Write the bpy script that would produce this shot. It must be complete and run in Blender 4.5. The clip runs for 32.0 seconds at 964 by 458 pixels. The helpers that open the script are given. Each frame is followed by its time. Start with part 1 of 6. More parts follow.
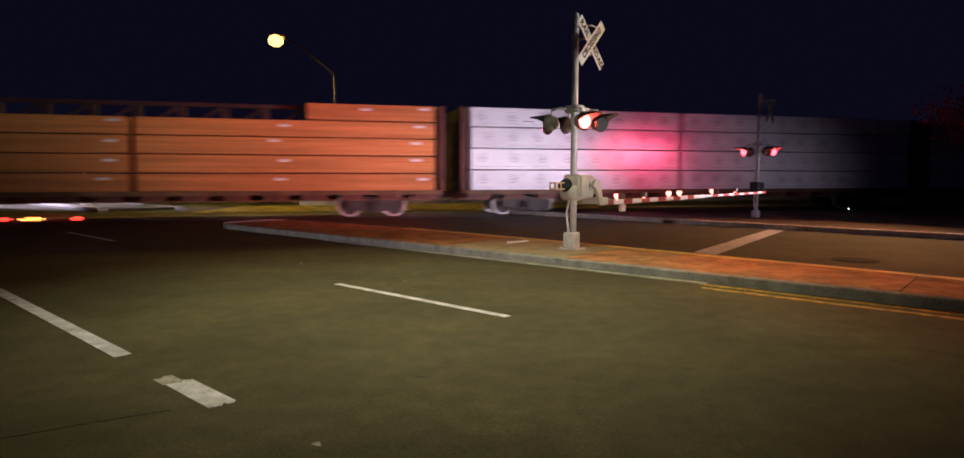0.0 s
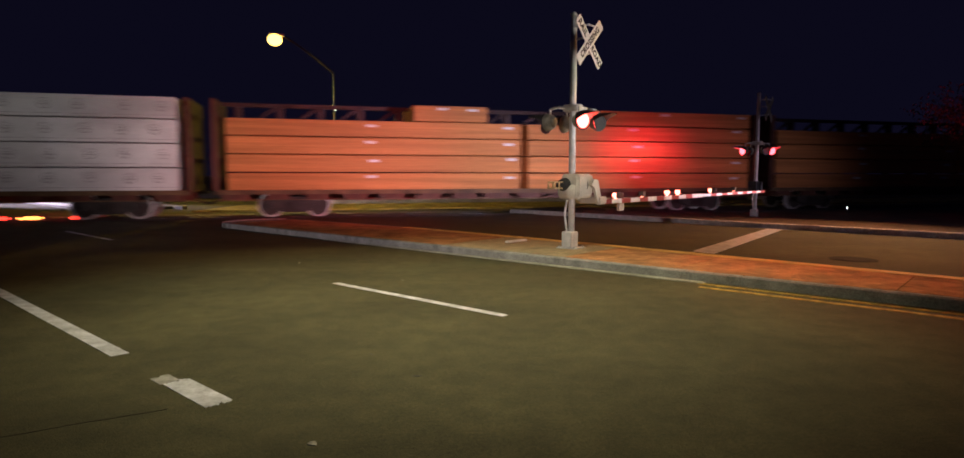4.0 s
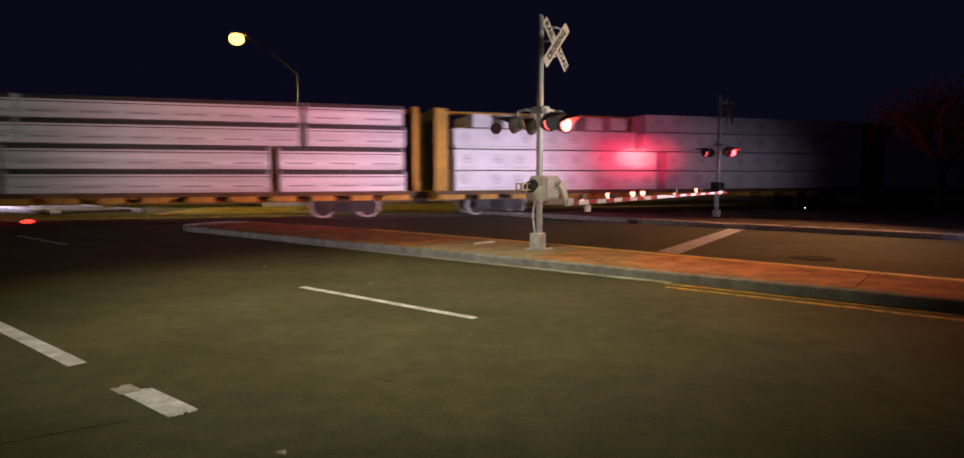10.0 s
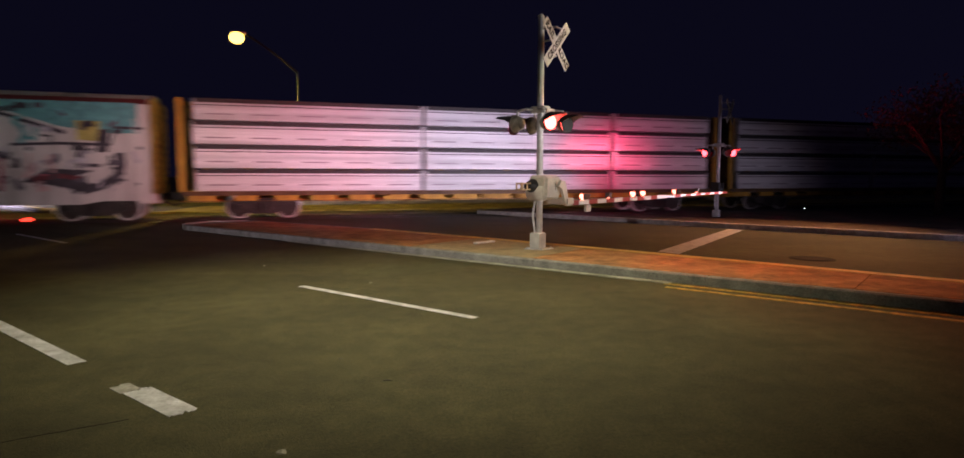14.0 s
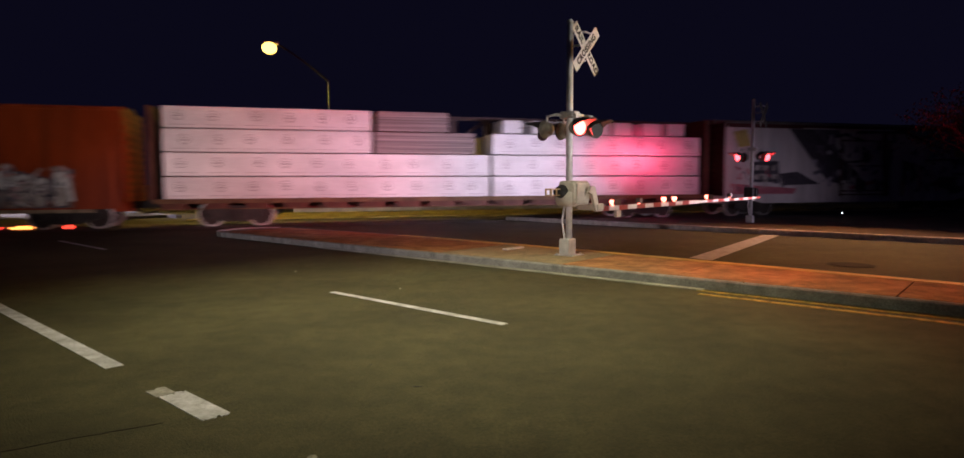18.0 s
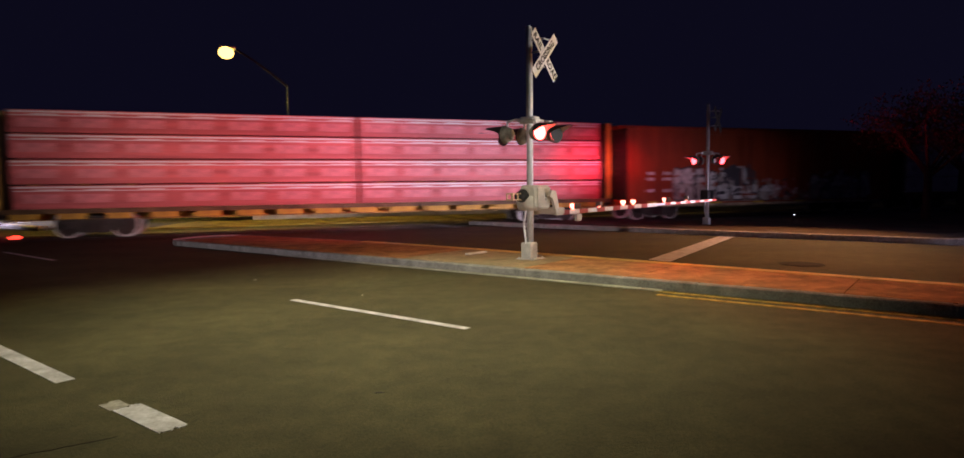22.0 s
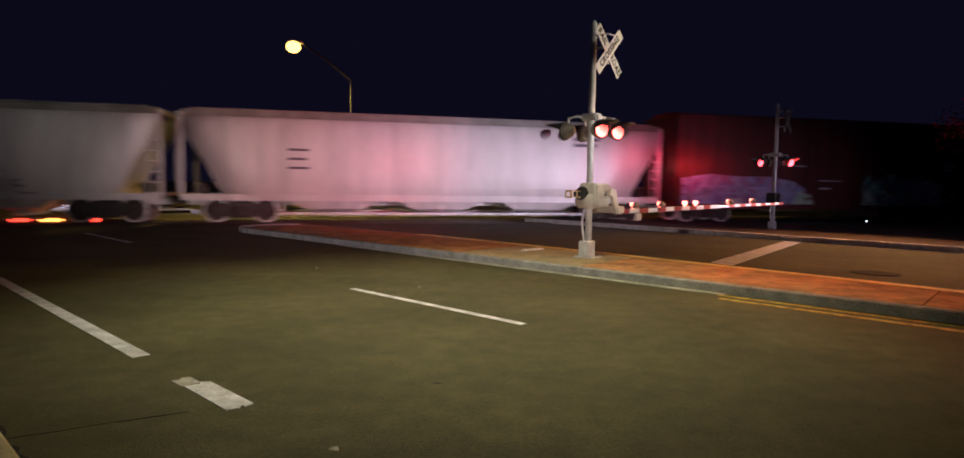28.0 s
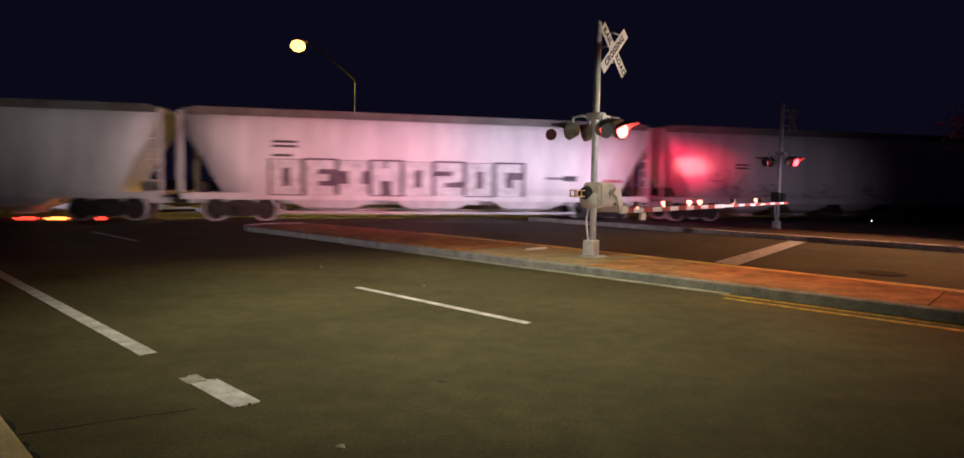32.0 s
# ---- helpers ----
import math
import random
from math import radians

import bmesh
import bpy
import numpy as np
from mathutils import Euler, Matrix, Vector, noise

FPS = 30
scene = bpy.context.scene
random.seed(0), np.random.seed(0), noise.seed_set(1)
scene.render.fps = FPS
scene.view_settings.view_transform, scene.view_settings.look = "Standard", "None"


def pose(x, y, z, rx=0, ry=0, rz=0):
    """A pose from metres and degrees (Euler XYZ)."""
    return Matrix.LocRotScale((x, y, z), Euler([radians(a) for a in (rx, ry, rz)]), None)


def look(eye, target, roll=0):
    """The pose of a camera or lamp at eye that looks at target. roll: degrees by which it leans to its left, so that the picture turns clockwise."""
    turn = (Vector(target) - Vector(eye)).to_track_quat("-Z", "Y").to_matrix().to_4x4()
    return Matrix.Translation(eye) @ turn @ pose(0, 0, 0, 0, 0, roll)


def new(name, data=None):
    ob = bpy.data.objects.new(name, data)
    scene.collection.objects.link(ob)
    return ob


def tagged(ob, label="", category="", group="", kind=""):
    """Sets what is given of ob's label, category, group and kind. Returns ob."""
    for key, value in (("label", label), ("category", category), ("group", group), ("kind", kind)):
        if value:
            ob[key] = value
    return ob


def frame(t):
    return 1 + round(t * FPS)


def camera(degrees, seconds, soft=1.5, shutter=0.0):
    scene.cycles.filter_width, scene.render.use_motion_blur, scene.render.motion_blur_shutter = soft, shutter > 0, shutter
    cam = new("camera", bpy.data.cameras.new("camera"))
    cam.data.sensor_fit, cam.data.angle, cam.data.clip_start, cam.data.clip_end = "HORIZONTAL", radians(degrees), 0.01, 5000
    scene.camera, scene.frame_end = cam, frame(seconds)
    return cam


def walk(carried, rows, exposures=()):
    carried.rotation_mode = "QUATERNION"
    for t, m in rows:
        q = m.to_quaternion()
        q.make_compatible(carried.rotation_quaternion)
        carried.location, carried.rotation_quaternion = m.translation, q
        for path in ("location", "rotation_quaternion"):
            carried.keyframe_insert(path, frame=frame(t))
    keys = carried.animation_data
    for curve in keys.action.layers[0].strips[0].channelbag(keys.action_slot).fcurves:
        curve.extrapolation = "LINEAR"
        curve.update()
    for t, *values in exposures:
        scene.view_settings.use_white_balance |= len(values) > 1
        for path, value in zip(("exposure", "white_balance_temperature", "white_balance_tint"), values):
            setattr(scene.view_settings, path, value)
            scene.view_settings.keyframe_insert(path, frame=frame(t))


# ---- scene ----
cam = camera(75.09, 32.0, 1.6, 0.9)
PATH = [
    (0, 0.008, 0.013, 1.611, 85.224, -0.044, 0.128),
    (0.5, 0.007, 0.016, 1.611, 85.195, -0.082, 0.126),
    (1, 0.006, 0.018, 1.611, 85.202, -0.113, 0.068),
    (1.5, 0.007, 0.020, 1.611, 85.234, -0.109, 0.063),
    (2, 0.009, 0.020, 1.611, 85.150, -0.226, 0.022),
    (2.5, 0.014, 0.019, 1.612, 85.108, -0.032, 0.109),
    (3, 0.020, 0.017, 1.613, 85.119, -0.075, 0.037),
    (3.5, 0.026, 0.013, 1.614, 85.091, -0.046, 0.123),
    (5.5, 0.042, -0.012, 1.624, 85.336, -0.104, -0.237),
    (6, 0.038, -0.008, 1.625, 85.295, -0.139, -0.301),
    (6.5, 0.033, -0.002, 1.624, 85.345, -0.112, -0.404),
    (7, 0.029, 0.005, 1.624, 85.324, -0.185, -0.326),
    (7.5, 0.024, 0.012, 1.624, 85.092, 0.158, -1.203),
    (8, 0.021, 0.017, 1.625, 85.114, 0.193, -1.222),
    (8.5, 0.017, 0.021, 1.626, 85.044, -0.039, -1.764),
    (9, 0.013, 0.023, 1.627, 85.149, 0.015, -2.683),
    (9.5, 0.008, 0.023, 1.627, 85.262, 0.047, -3.014),
    (10, 0.002, 0.023, 1.627, 85.241, 0.051, -2.972),
    (10.5, -0.003, 0.024, 1.626, 85.210, -0.046, -3.083),
    (11, -0.007, 0.025, 1.624, 85.238, -0.053, -3.101),
    (11.5, -0.009, 0.026, 1.622, 85.277, -0.029, -3.134),
    (12, -0.008, 0.028, 1.621, 85.248, -0.053, -3.045),
    (12.5, -0.008, 0.031, 1.621, 85.239, -0.052, -3.029),
    (13, -0.008, 0.033, 1.622, 85.285, -0.063, -3.112),
    (13.5, -0.008, 0.034, 1.623, 85.258, -0.081, -3.124),
    (14, -0.007, 0.034, 1.626, 85.201, -0.108, -3.005),
    (14.5, -0.006, 0.035, 1.628, 85.190, -0.030, -2.468),
    (16.5, -0.018, 0.059, 1.627, 85.333, -0.042, -1.657),
    (17, -0.019, 0.062, 1.625, 85.748, 0.209, -0.817),
    (17.5, -0.018, 0.064, 1.622, 85.751, 0.253, -0.467),
    (18, -0.015, 0.063, 1.618, 85.789, 0.205, -0.406),
    (18.5, -0.010, 0.059, 1.615, 85.804, 0.385, 0.429),
    (19, -0.003, 0.052, 1.613, 85.490, 0.450, -1.459),
    (19.5, 0.005, 0.043, 1.613, 85.353, 0.179, -2.072),
    (20, 0.011, 0.034, 1.615, 85.549, 0.185, -2.583),
    (20.5, 0.015, 0.025, 1.618, 85.905, 0.311, -3.060),
    (21, 0.017, 0.019, 1.620, 86.019, 0.240, -3.210),
    (21.5, 0.016, 0.015, 1.622, 86.074, 0.328, -3.258),
    (22, 0.013, 0.014, 1.621, 86.207, 0.712, -3.766),
    (22.5, 0.007, 0.016, 1.619, 86.234, 0.719, -3.779),
    (23, -0.000, 0.019, 1.617, 86.173, 0.609, -3.814),
    (23.5, -0.008, 0.022, 1.614, 86.227, 0.701, -3.750),
    (24, -0.014, 0.025, 1.611, 86.196, 0.718, -3.807),
    (24.5, -0.019, 0.027, 1.609, 86.083, 0.065, -3.418),
    (25, -0.022, 0.028, 1.608, 86.078, -0.099, -3.412),
    (25.5, -0.024, 0.028, 1.607, 86.084, -0.082, -3.391),
    (27.5, -0.047, 0.029, 1.603, 85.917, -0.406, -1.625),
    (28, -0.049, 0.027, 1.602, 85.891, -0.782, 1.299),
    (28.5, -0.051, 0.025, 1.600, 85.918, -0.739, 1.613),
    (29, -0.053, 0.022, 1.600, 85.912, -0.768, 1.626),
    (29.5, -0.056, 0.019, 1.600, 85.896, -0.827, 1.576),
    (30, -0.059, 0.016, 1.600, 85.878, -0.829, 1.600),
    (30.5, -0.062, 0.014, 1.600, 85.823, -0.898, 1.589),
    (31, -0.063, 0.013, 1.601, 85.897, -0.811, 1.624),
    (31.5, -0.064, 0.012, 1.601, 85.893, -0.792, 1.690),
    (32, -0.064, 0.012, 1.602, 85.804, -0.873, 1.629),
]
ROWS = [(t, pose(*m)) for t, *m in PATH]
# the film camera brightens and darkens a little by itself
walk(cam, ROWS, [(0, 0.02), (3, 0.10), (6, 0.08), (8, -0.04), (11, -0.10), (14, -0.04), (17, 0.06), (18.5, -0.06), (20, 0.12), (25, 0.15), (28, 0.12), (30, 0.08), (32, -0.02)])

# ---- the plan: road frame (o across, l along) and track frame (d across, s along) ----
A_ROAD, A_TRACK, D_TRACK = -0.8448, 0.263, 26.43
DR = Vector((math.sin(A_ROAD), math.cos(A_ROAD), 0))
NR = Vector((math.cos(A_ROAD), -math.sin(A_ROAD), 0))
DT = Vector((math.cos(A_TRACK), math.sin(A_TRACK), 0))
NT = Vector((-math.sin(A_TRACK), math.cos(A_TRACK), 0))
ROAD_DEG = math.degrees(math.atan2(DR.y, DR.x))
TRACK_DEG = math.degrees(A_TRACK)
UP = Vector((0, 0, 1))


def road(o, l, z=0.0):
    return NR * o + DR * l + UP * z


def track(s, d, z=0.0):
    return DT * s + NT * d + UP * z


# ---- night sky and lamps ----
world = bpy.data.worlds.new("night")
scene.world = world
world.use_nodes = True
world.node_tree.nodes["Background"].inputs[0].default_value = (0.15, 0.135, 0.44, 1)
world.node_tree.nodes["Background"].inputs[1].default_value = 0.0205


def lamp(name, kind, at, to, watts, colour, size=0.2, cone=None, blend=0.5):
    data = bpy.data.lights.new(name, kind)
    data.energy, data.color = watts, colour
    if kind == "AREA":
        data.size = size
    else:
        data.shadow_soft_size = size
    if cone:
        data.spot_size, data.spot_blend = radians(cone), blend
    ob = new(name, data)
    ob.matrix_world = look(at, to)
    return ob


SODIUM, WARM, HEAD, RED = (1.0, 0.62, 0.10), (1.0, 0.91, 0.61), (0.87, 0.72, 1.0), (1.0, 0.014, 0.085)
LAMP_AT = track(-1.9, 38.0, 9.0)
lamp("street_lamp_light", "SPOT", LAMP_AT, LAMP_AT - UP * 5, 13000, SODIUM, 0.25, 165, 0.6)
NEAR_LAMP = Vector((-0.4, 7.5, 9.5))
lamp("near_street_light", "SPOT", NEAR_LAMP, (-0.5, 8.3, 0), 4800, WARM, 0.3, 74, 1.0)
lamp("far_street_light", "SPOT", road(27.0, 2.0, 9.0), road(16.2, 5.8, 0), 7900, (1.0, 0.44, 0.16), 0.3, 62, 1.0)
# low beams of cars that wait in the lanes before the gate, out of view: wide and flat
for at, az, high, watts, tone, wide, tall in (
        (road(20.0, -14.0, 0.75), 55.0, 0.015, 16000, (1.0, 0.68, 0.76), 16.5, 6.3),
        (road(20.0, -14.0, 0.75), 50.0, 0.035, 52000, HEAD, 12.0, 7.6),
        (road(20.0, -14.0, 0.75), 33.0, 0.020, 3900, HEAD, 22.0, 10.0),
        (Vector((-12.5, -15.2, 1.15)), -14.2, -0.008, 11800, (1.0, 0.82, 0.86), 19.0, 7.0)):
    way = Vector((-math.sin(radians(az)), math.cos(radians(az)), high))
    beam = lamp("headlight_beam", "SPOT", at, at + way * 30, watts, tone, 0.3 if at.x < 0 else 1.6, 2 * tall, 1.0)
    beam.matrix_world = beam.matrix_world @ Matrix.Diagonal((math.tan(radians(wide)) / math.tan(radians(tall)), 1.0, 1.0, 1.0))
lamp("headlight_beam_waiting", "SPOT", road(15.0, -16.0, 0.8), (2.4, 13.4, 2.6), 28000, (1.0, 0.94, 0.90), 2.0, 15, 1.0)
# unseen lamp added to brighten the white kerb beyond the tracks
lamp("street_light_beyond", "SPOT", (-45, 40, 8.0), (-22.0, 33.2, 0), 110000, HEAD, 0.3, 14, 1.0)

# ---- materials ----


def mat(name, colour, rough=0.7, metal=0.0, scale=3.0, var=0.25, fine=40.0, bump=0.15, per=0.0, tint=None, glow=None, stretch=None, turned=0.0):
    m = bpy.data.materials.new(name)
    m.use_nodes = True
    nt = m.node_tree
    b = nt.nodes["Principled BSDF"]
    b.inputs["Roughness"].default_value = rough
    b.inputs["Metallic"].default_value = metal
    if metal < 0.2:
        b.inputs["Specular IOR Level"].default_value = 0.3
    if glow:
        b.inputs["Base Color"].default_value = (*colour, 1)
        b.inputs["Emission Color"].default_value = (*glow[:3], 1)
        b.inputs["Emission Strength"].default_value = glow[3]
        return m
    tc = nt.nodes.new("ShaderNodeTexCoord")
    src = tc.outputs["Object"]
    if stretch:
        mp = nt.nodes.new("ShaderNodeMapping")
        mp.inputs["Scale"].default_value = stretch
        mp.inputs["Rotation"].default_value = (0, 0, radians(turned))
        nt.links.new(src, mp.inputs["Vector"])
        src = mp.outputs["Vector"]
    n1 = nt.nodes.new("ShaderNodeTexNoise")
    n1.inputs["Scale"].default_value, n1.inputs["Detail"].default_value = scale, 5
    n2 = nt.nodes.new("ShaderNodeTexNoise")
    n2.inputs["Scale"].default_value, n2.inputs["Detail"].default_value = fine, 3
    nt.links.new(src, n1.inputs["Vector"])
    nt.links.new(src, n2.inputs["Vector"])
    ramp = nt.nodes.new("ShaderNodeValToRGB")
    lo = tint or tuple(c * (1 - var) for c in colour)
    hi = tuple(min(1, c * (1 + var * 0.6)) for c in colour)
    ramp.color_ramp.elements[0].position, ramp.color_ramp.elements[0].color = 0.32, (*lo, 1)
    ramp.color_ramp.elements[1].position, ramp.color_ramp.elements[1].color = 0.68, (*hi, 1)
    nt.links.new(n1.outputs["Fac"], ramp.inputs["Fac"])
    mul = nt.nodes.new("ShaderNodeMix")
    mul.data_type, mul.blend_type = "RGBA", "MULTIPLY"
    mul.inputs["Factor"].default_value = 1.0
    mr = nt.nodes.new("ShaderNodeMapRange")
    mr.inputs["From Min"].default_value, mr.inputs["From Max"].default_value = 0.3, 0.7
    mr.inputs["To Min"].default_value, mr.inputs["To Max"].default_value = 1 - var * 0.8, 1.0
    nt.links.new(n2.outputs["Fac"], mr.inputs["Value"])
    nt.links.new(ramp.outputs["Color"], mul.inputs["A"])
    nt.links.new(mr.outputs["Result"], mul.inputs["B"])
    out = mul.outputs["Result"]
    if per:
        oi = nt.nodes.new("ShaderNodeObjectInfo")
        hsv = nt.nodes.new("ShaderNodeHueSaturation")
        m2 = nt.nodes.new("ShaderNodeMapRange")
        m2.inputs["To Min"].default_value, m2.inputs["To Max"].default_value = 1 - per, 1 + per * 0.4
        nt.links.new(oi.outputs["Random"], m2.inputs["Value"])
        nt.links.new(m2.outputs["Result"], hsv.inputs["Value"])
        nt.links.new(out, hsv.inputs["Color"])
        out = hsv.outputs["Color"]
    nt.links.new(out, b.inputs["Base Color"])
    if bump:
        bp = nt.nodes.new("ShaderNodeBump")
        bp.inputs["Strength"].default_value, bp.inputs["Distance"].default_value = bump, 0.02
        nt.links.new(n2.outputs["Fac"], bp.inputs["Height"])
        nt.links.new(bp.outputs["Normal"], b.inputs["Normal"])
    return m


M = dict(
    asphalt=mat("asphalt", (0.079, 0.0735, 0.034), 0.85, scale=0.8, var=0.24, fine=90, bump=0.5, stretch=(0.75, 1.0, 1.0), turned=-ROAD_DEG),
    paint_white=mat("road_paint_white", (0.60, 0.61, 0.66), 0.6, scale=5, var=0.35, fine=28, bump=0.3),
    paint_yellow=mat("road_paint_yellow", (0.68, 0.42, 0.04), 0.6, scale=5, var=0.3, fine=50, bump=0.3),
    concrete=mat("kerb_concrete", (0.24, 0.235, 0.205), 0.85, scale=2, var=0.3, fine=30, bump=0.3),
    paint_worn=mat("worn_yellow_paint", (0.52, 0.37, 0.07), 0.75, scale=7, var=0.55, fine=20, bump=0.3),
    manhole=mat("dark_iron", (0.016, 0.014, 0.012), 0.9, scale=10, var=0.3, fine=50, bump=0.3),
    paving_dark=mat("red_brown_paving", (0.11, 0.075, 0.055), 0.9, scale=1.5, var=0.35, fine=25, bump=0.4),
    pad=mat("pad_concrete", (0.36, 0.30, 0.185), 0.85, scale=2.2, var=0.25, fine=45, bump=0.3),
    beam_dark=mat("dark_beam_brown", (0.05, 0.024, 0.022), 0.65, scale=1.6, var=0.4, fine=18, bump=0.15),
    far_kerb=mat("grey_kerb", (0.60, 0.59, 0.58), 0.85, scale=1.6, var=0.25, fine=30, bump=0.3),
    paint_faded=mat("faded_road_paint", (0.40, 0.39, 0.36), 0.7, scale=9, var=0.4, fine=40, bump=0.3),
    kerb_tan=mat("tan_kerb", (0.52, 0.45, 0.25), 0.85, scale=2, var=0.3, fine=30, bump=0.3),
    kerb_white=mat("kerb_white_paint", (0.80, 0.80, 0.80), 0.6, scale=5, var=0.2, fine=30, bump=0.2),
    kerb_yellow=mat("worn_kerb_yellow", (0.72, 0.52, 0.16), 0.65, scale=3, var=0.35, fine=25, bump=0.25),
    tar=mat("tar_fill", (0.04, 0.034, 0.018), 0.8, scale=5, var=0.3, fine=30, bump=0.2),
    kerb_worn=mat("worn_kerb", (0.30, 0.30, 0.285), 0.9, scale=1.4, var=0.25, fine=35, bump=0.3),
    gutter=mat("gutter_concrete", (0.42, 0.40, 0.33), 0.8, scale=2.2, var=0.4, fine=30, bump=0.3),
    pole_steel=mat("weathered_pole", (0.030, 0.037, 0.058), 0.6, 0.2, scale=4, var=0.25, fine=40, bump=0.05),
    roof_grey=mat("hopper_roof", (0.20, 0.185, 0.165), 0.7, scale=1.2, var=0.35, fine=9, bump=0.1),
    median=mat("median_concrete", (0.47, 0.245, 0.105), 0.85, scale=2.6, var=0.4, fine=45, bump=0.4, per=0.08),
    soil=mat("dry_soil", (0.20, 0.16, 0.10), 0.95, scale=0.6, var=0.4, fine=12, bump=0.6),
    grass=mat("dry_grass", (0.36, 0.29, 0.075), 0.95, scale=1.2, var=0.5, fine=25, bump=0.8),
    ballast=mat("ballast", (0.17, 0.155, 0.14), 0.95, scale=14, var=0.5, fine=30, bump=1.0),
    rail=mat("rail_steel", (0.26, 0.24, 0.22), 0.55, 1.0, scale=5, var=0.15, fine=60, bump=0.02),
    panel=mat("crossing_panel", (0.13, 0.12, 0.11), 0.8, scale=3, var=0.3, fine=30, bump=0.4),
    galv=mat("galvanised_steel", (0.70, 0.70, 0.68), 0.38, 0.15, scale=6, var=0.2, fine=70, bump=0.05),
    sign_white=mat("sign_white", (0.66, 0.66, 0.62), 0.45, scale=5, var=0.12, fine=40, bump=0.03),
    black=mat("black_paint", (0.02, 0.02, 0.02), 0.55, scale=8, var=0.3, fine=60, bump=0.05),
    hood=mat("hood_paint", (0.05, 0.045, 0.045), 0.5, scale=8, var=0.3, fine=60, bump=0.05),
    hood_lining=mat("pale_lit_hood_lining", (0.55, 0.46, 0.44), 0.6, scale=8, var=0.3, fine=60, bump=0.05),
    strip_red=mat("red_glow_strip", (0.8, 0.1, 0.08), 0.3, glow=(1.0, 0.05, 0.03, 2.6)),
    strip_amber=mat("amber_glow_strip", (0.9, 0.5, 0.2), 0.3, glow=(1.0, 0.32, 0.07, 3.2)),
    lamp_grey=mat("lamp_housing_paint", (0.42, 0.40, 0.33), 0.55, scale=8, var=0.35, fine=60, bump=0.05),
    lamp_case=mat("lamp_case_paint", (0.045, 0.042, 0.04), 0.5, scale=8, var=0.3, fine=60, bump=0.05),
    sill_rust=mat("rusty_sill", (0.15, 0.085, 0.04), 0.7, scale=1.2, var=0.45, fine=14, bump=0.2),
    sign_red=mat("sign_red", (0.32, 0.06, 0.05), 0.5, scale=6, var=0.2, fine=40, bump=0.03),
    cream=mat("mechanism_paint", (0.60, 0.57, 0.48), 0.5, scale=4, var=0.2, fine=40, bump=0.05),
    lens_red=mat("lit_red_lens", (0.8, 0.03, 0.03), 0.3, glow=(1.0, 0.06, 0.05, 19)),
    lens_far=mat("lit_red_lens_far", (0.8, 0.03, 0.03), 0.3, glow=(1.0, 0.045, 0.06, 11)),
    lens_dark=mat("dark_red_lens", (0.25, 0.01, 0.01), 0.25, scale=20, var=0.1, fine=80),
    lens_gate=mat("gate_lamp_lens", (0.9, 0.2, 0.15), 0.3, glow=(1.0, 0.20, 0.14, 7)),
    lens_sodium=mat("sodium_lens", (1, 0.8, 0.4), 0.3, glow=(1.0, 0.62, 0.13, 4.2)),
    steel_dark=mat("truck_steel", (0.040, 0.032, 0.028), 0.62, 0.25, scale=5, var=0.45, fine=40, bump=0.3),
    wheel_face=mat("dusty_wheel_face", (0.055, 0.045, 0.04), 0.75, 0.1, scale=9, var=0.4, fine=50, bump=0.1),
    wheel=mat("wheel_steel", (0.50, 0.48, 0.46), 0.4, 0.25, scale=9, var=0.3, fine=50, bump=0.1),
    wood_tan=mat("lumber_tan", (0.56, 0.222, 0.07), 0.75, scale=0.8, var=0.28, fine=9, bump=0.2, per=0.16, stretch=(0.25, 4, 9)),
    wood_grey=mat("weathered_lumber", (0.34, 0.27, 0.26), 0.8, scale=1.2, var=0.55, fine=6, bump=0.2, per=0.1, stretch=(0.1, 2, 14)),
    wrap_white=mat("lumber_wrap_white", (0.74, 0.73, 0.72), 0.42, scale=1.1, var=0.16, fine=14, bump=0.2, per=0.10, stretch=(0.6, 1, 1.2)),
    wrap_silver=mat("lumber_wrap_silver", (0.76, 0.75, 0.75), 0.38, scale=0.9, var=0.25, fine=12, bump=0.25, per=0.14, stretch=(0.2, 1, 6)),
    wrap_red=mat("lumber_wrap_red", (0.56, 0.12, 0.12), 0.5, scale=0.9, var=0.28, fine=10, bump=0.2, per=0.14, stretch=(0.3, 1, 6)),
    print_grey=mat("wrap_print", (0.38, 0.34, 0.36), 0.6, scale=6, var=0.3, fine=30, bump=0),
    print_faint=mat("wrap_print_faint", (0.53, 0.50, 0.51), 0.6, scale=6, var=0.3, fine=30, bump=0),
    print_line=mat("wrap_print_line", (0.74, 0.62, 0.62), 0.6, scale=6, var=0.2, fine=30, bump=0),
    print_pale=mat("wrap_print_pale", (0.66, 0.20, 0.22), 0.6, scale=6, var=0.3, fine=30, bump=0),
    strap=mat("dark_strap", (0.05, 0.045, 0.045), 0.6, scale=6, var=0.3, fine=30, bump=0),
    car_yellow=mat("wagon_yellow", (0.60, 0.33, 0.04), 0.55, scale=1.6, var=0.35, fine=18, bump=0.15),
    end_yellow=mat("lamplit_end_yellow", (0.36, 0.22, 0.04), 0.65, scale=1.6, var=0.5, fine=18, bump=0.15),
    end_dark=mat("dark_end_plate", (0.055, 0.034, 0.018), 0.8, scale=1.6, var=0.5, fine=18, bump=0.15),
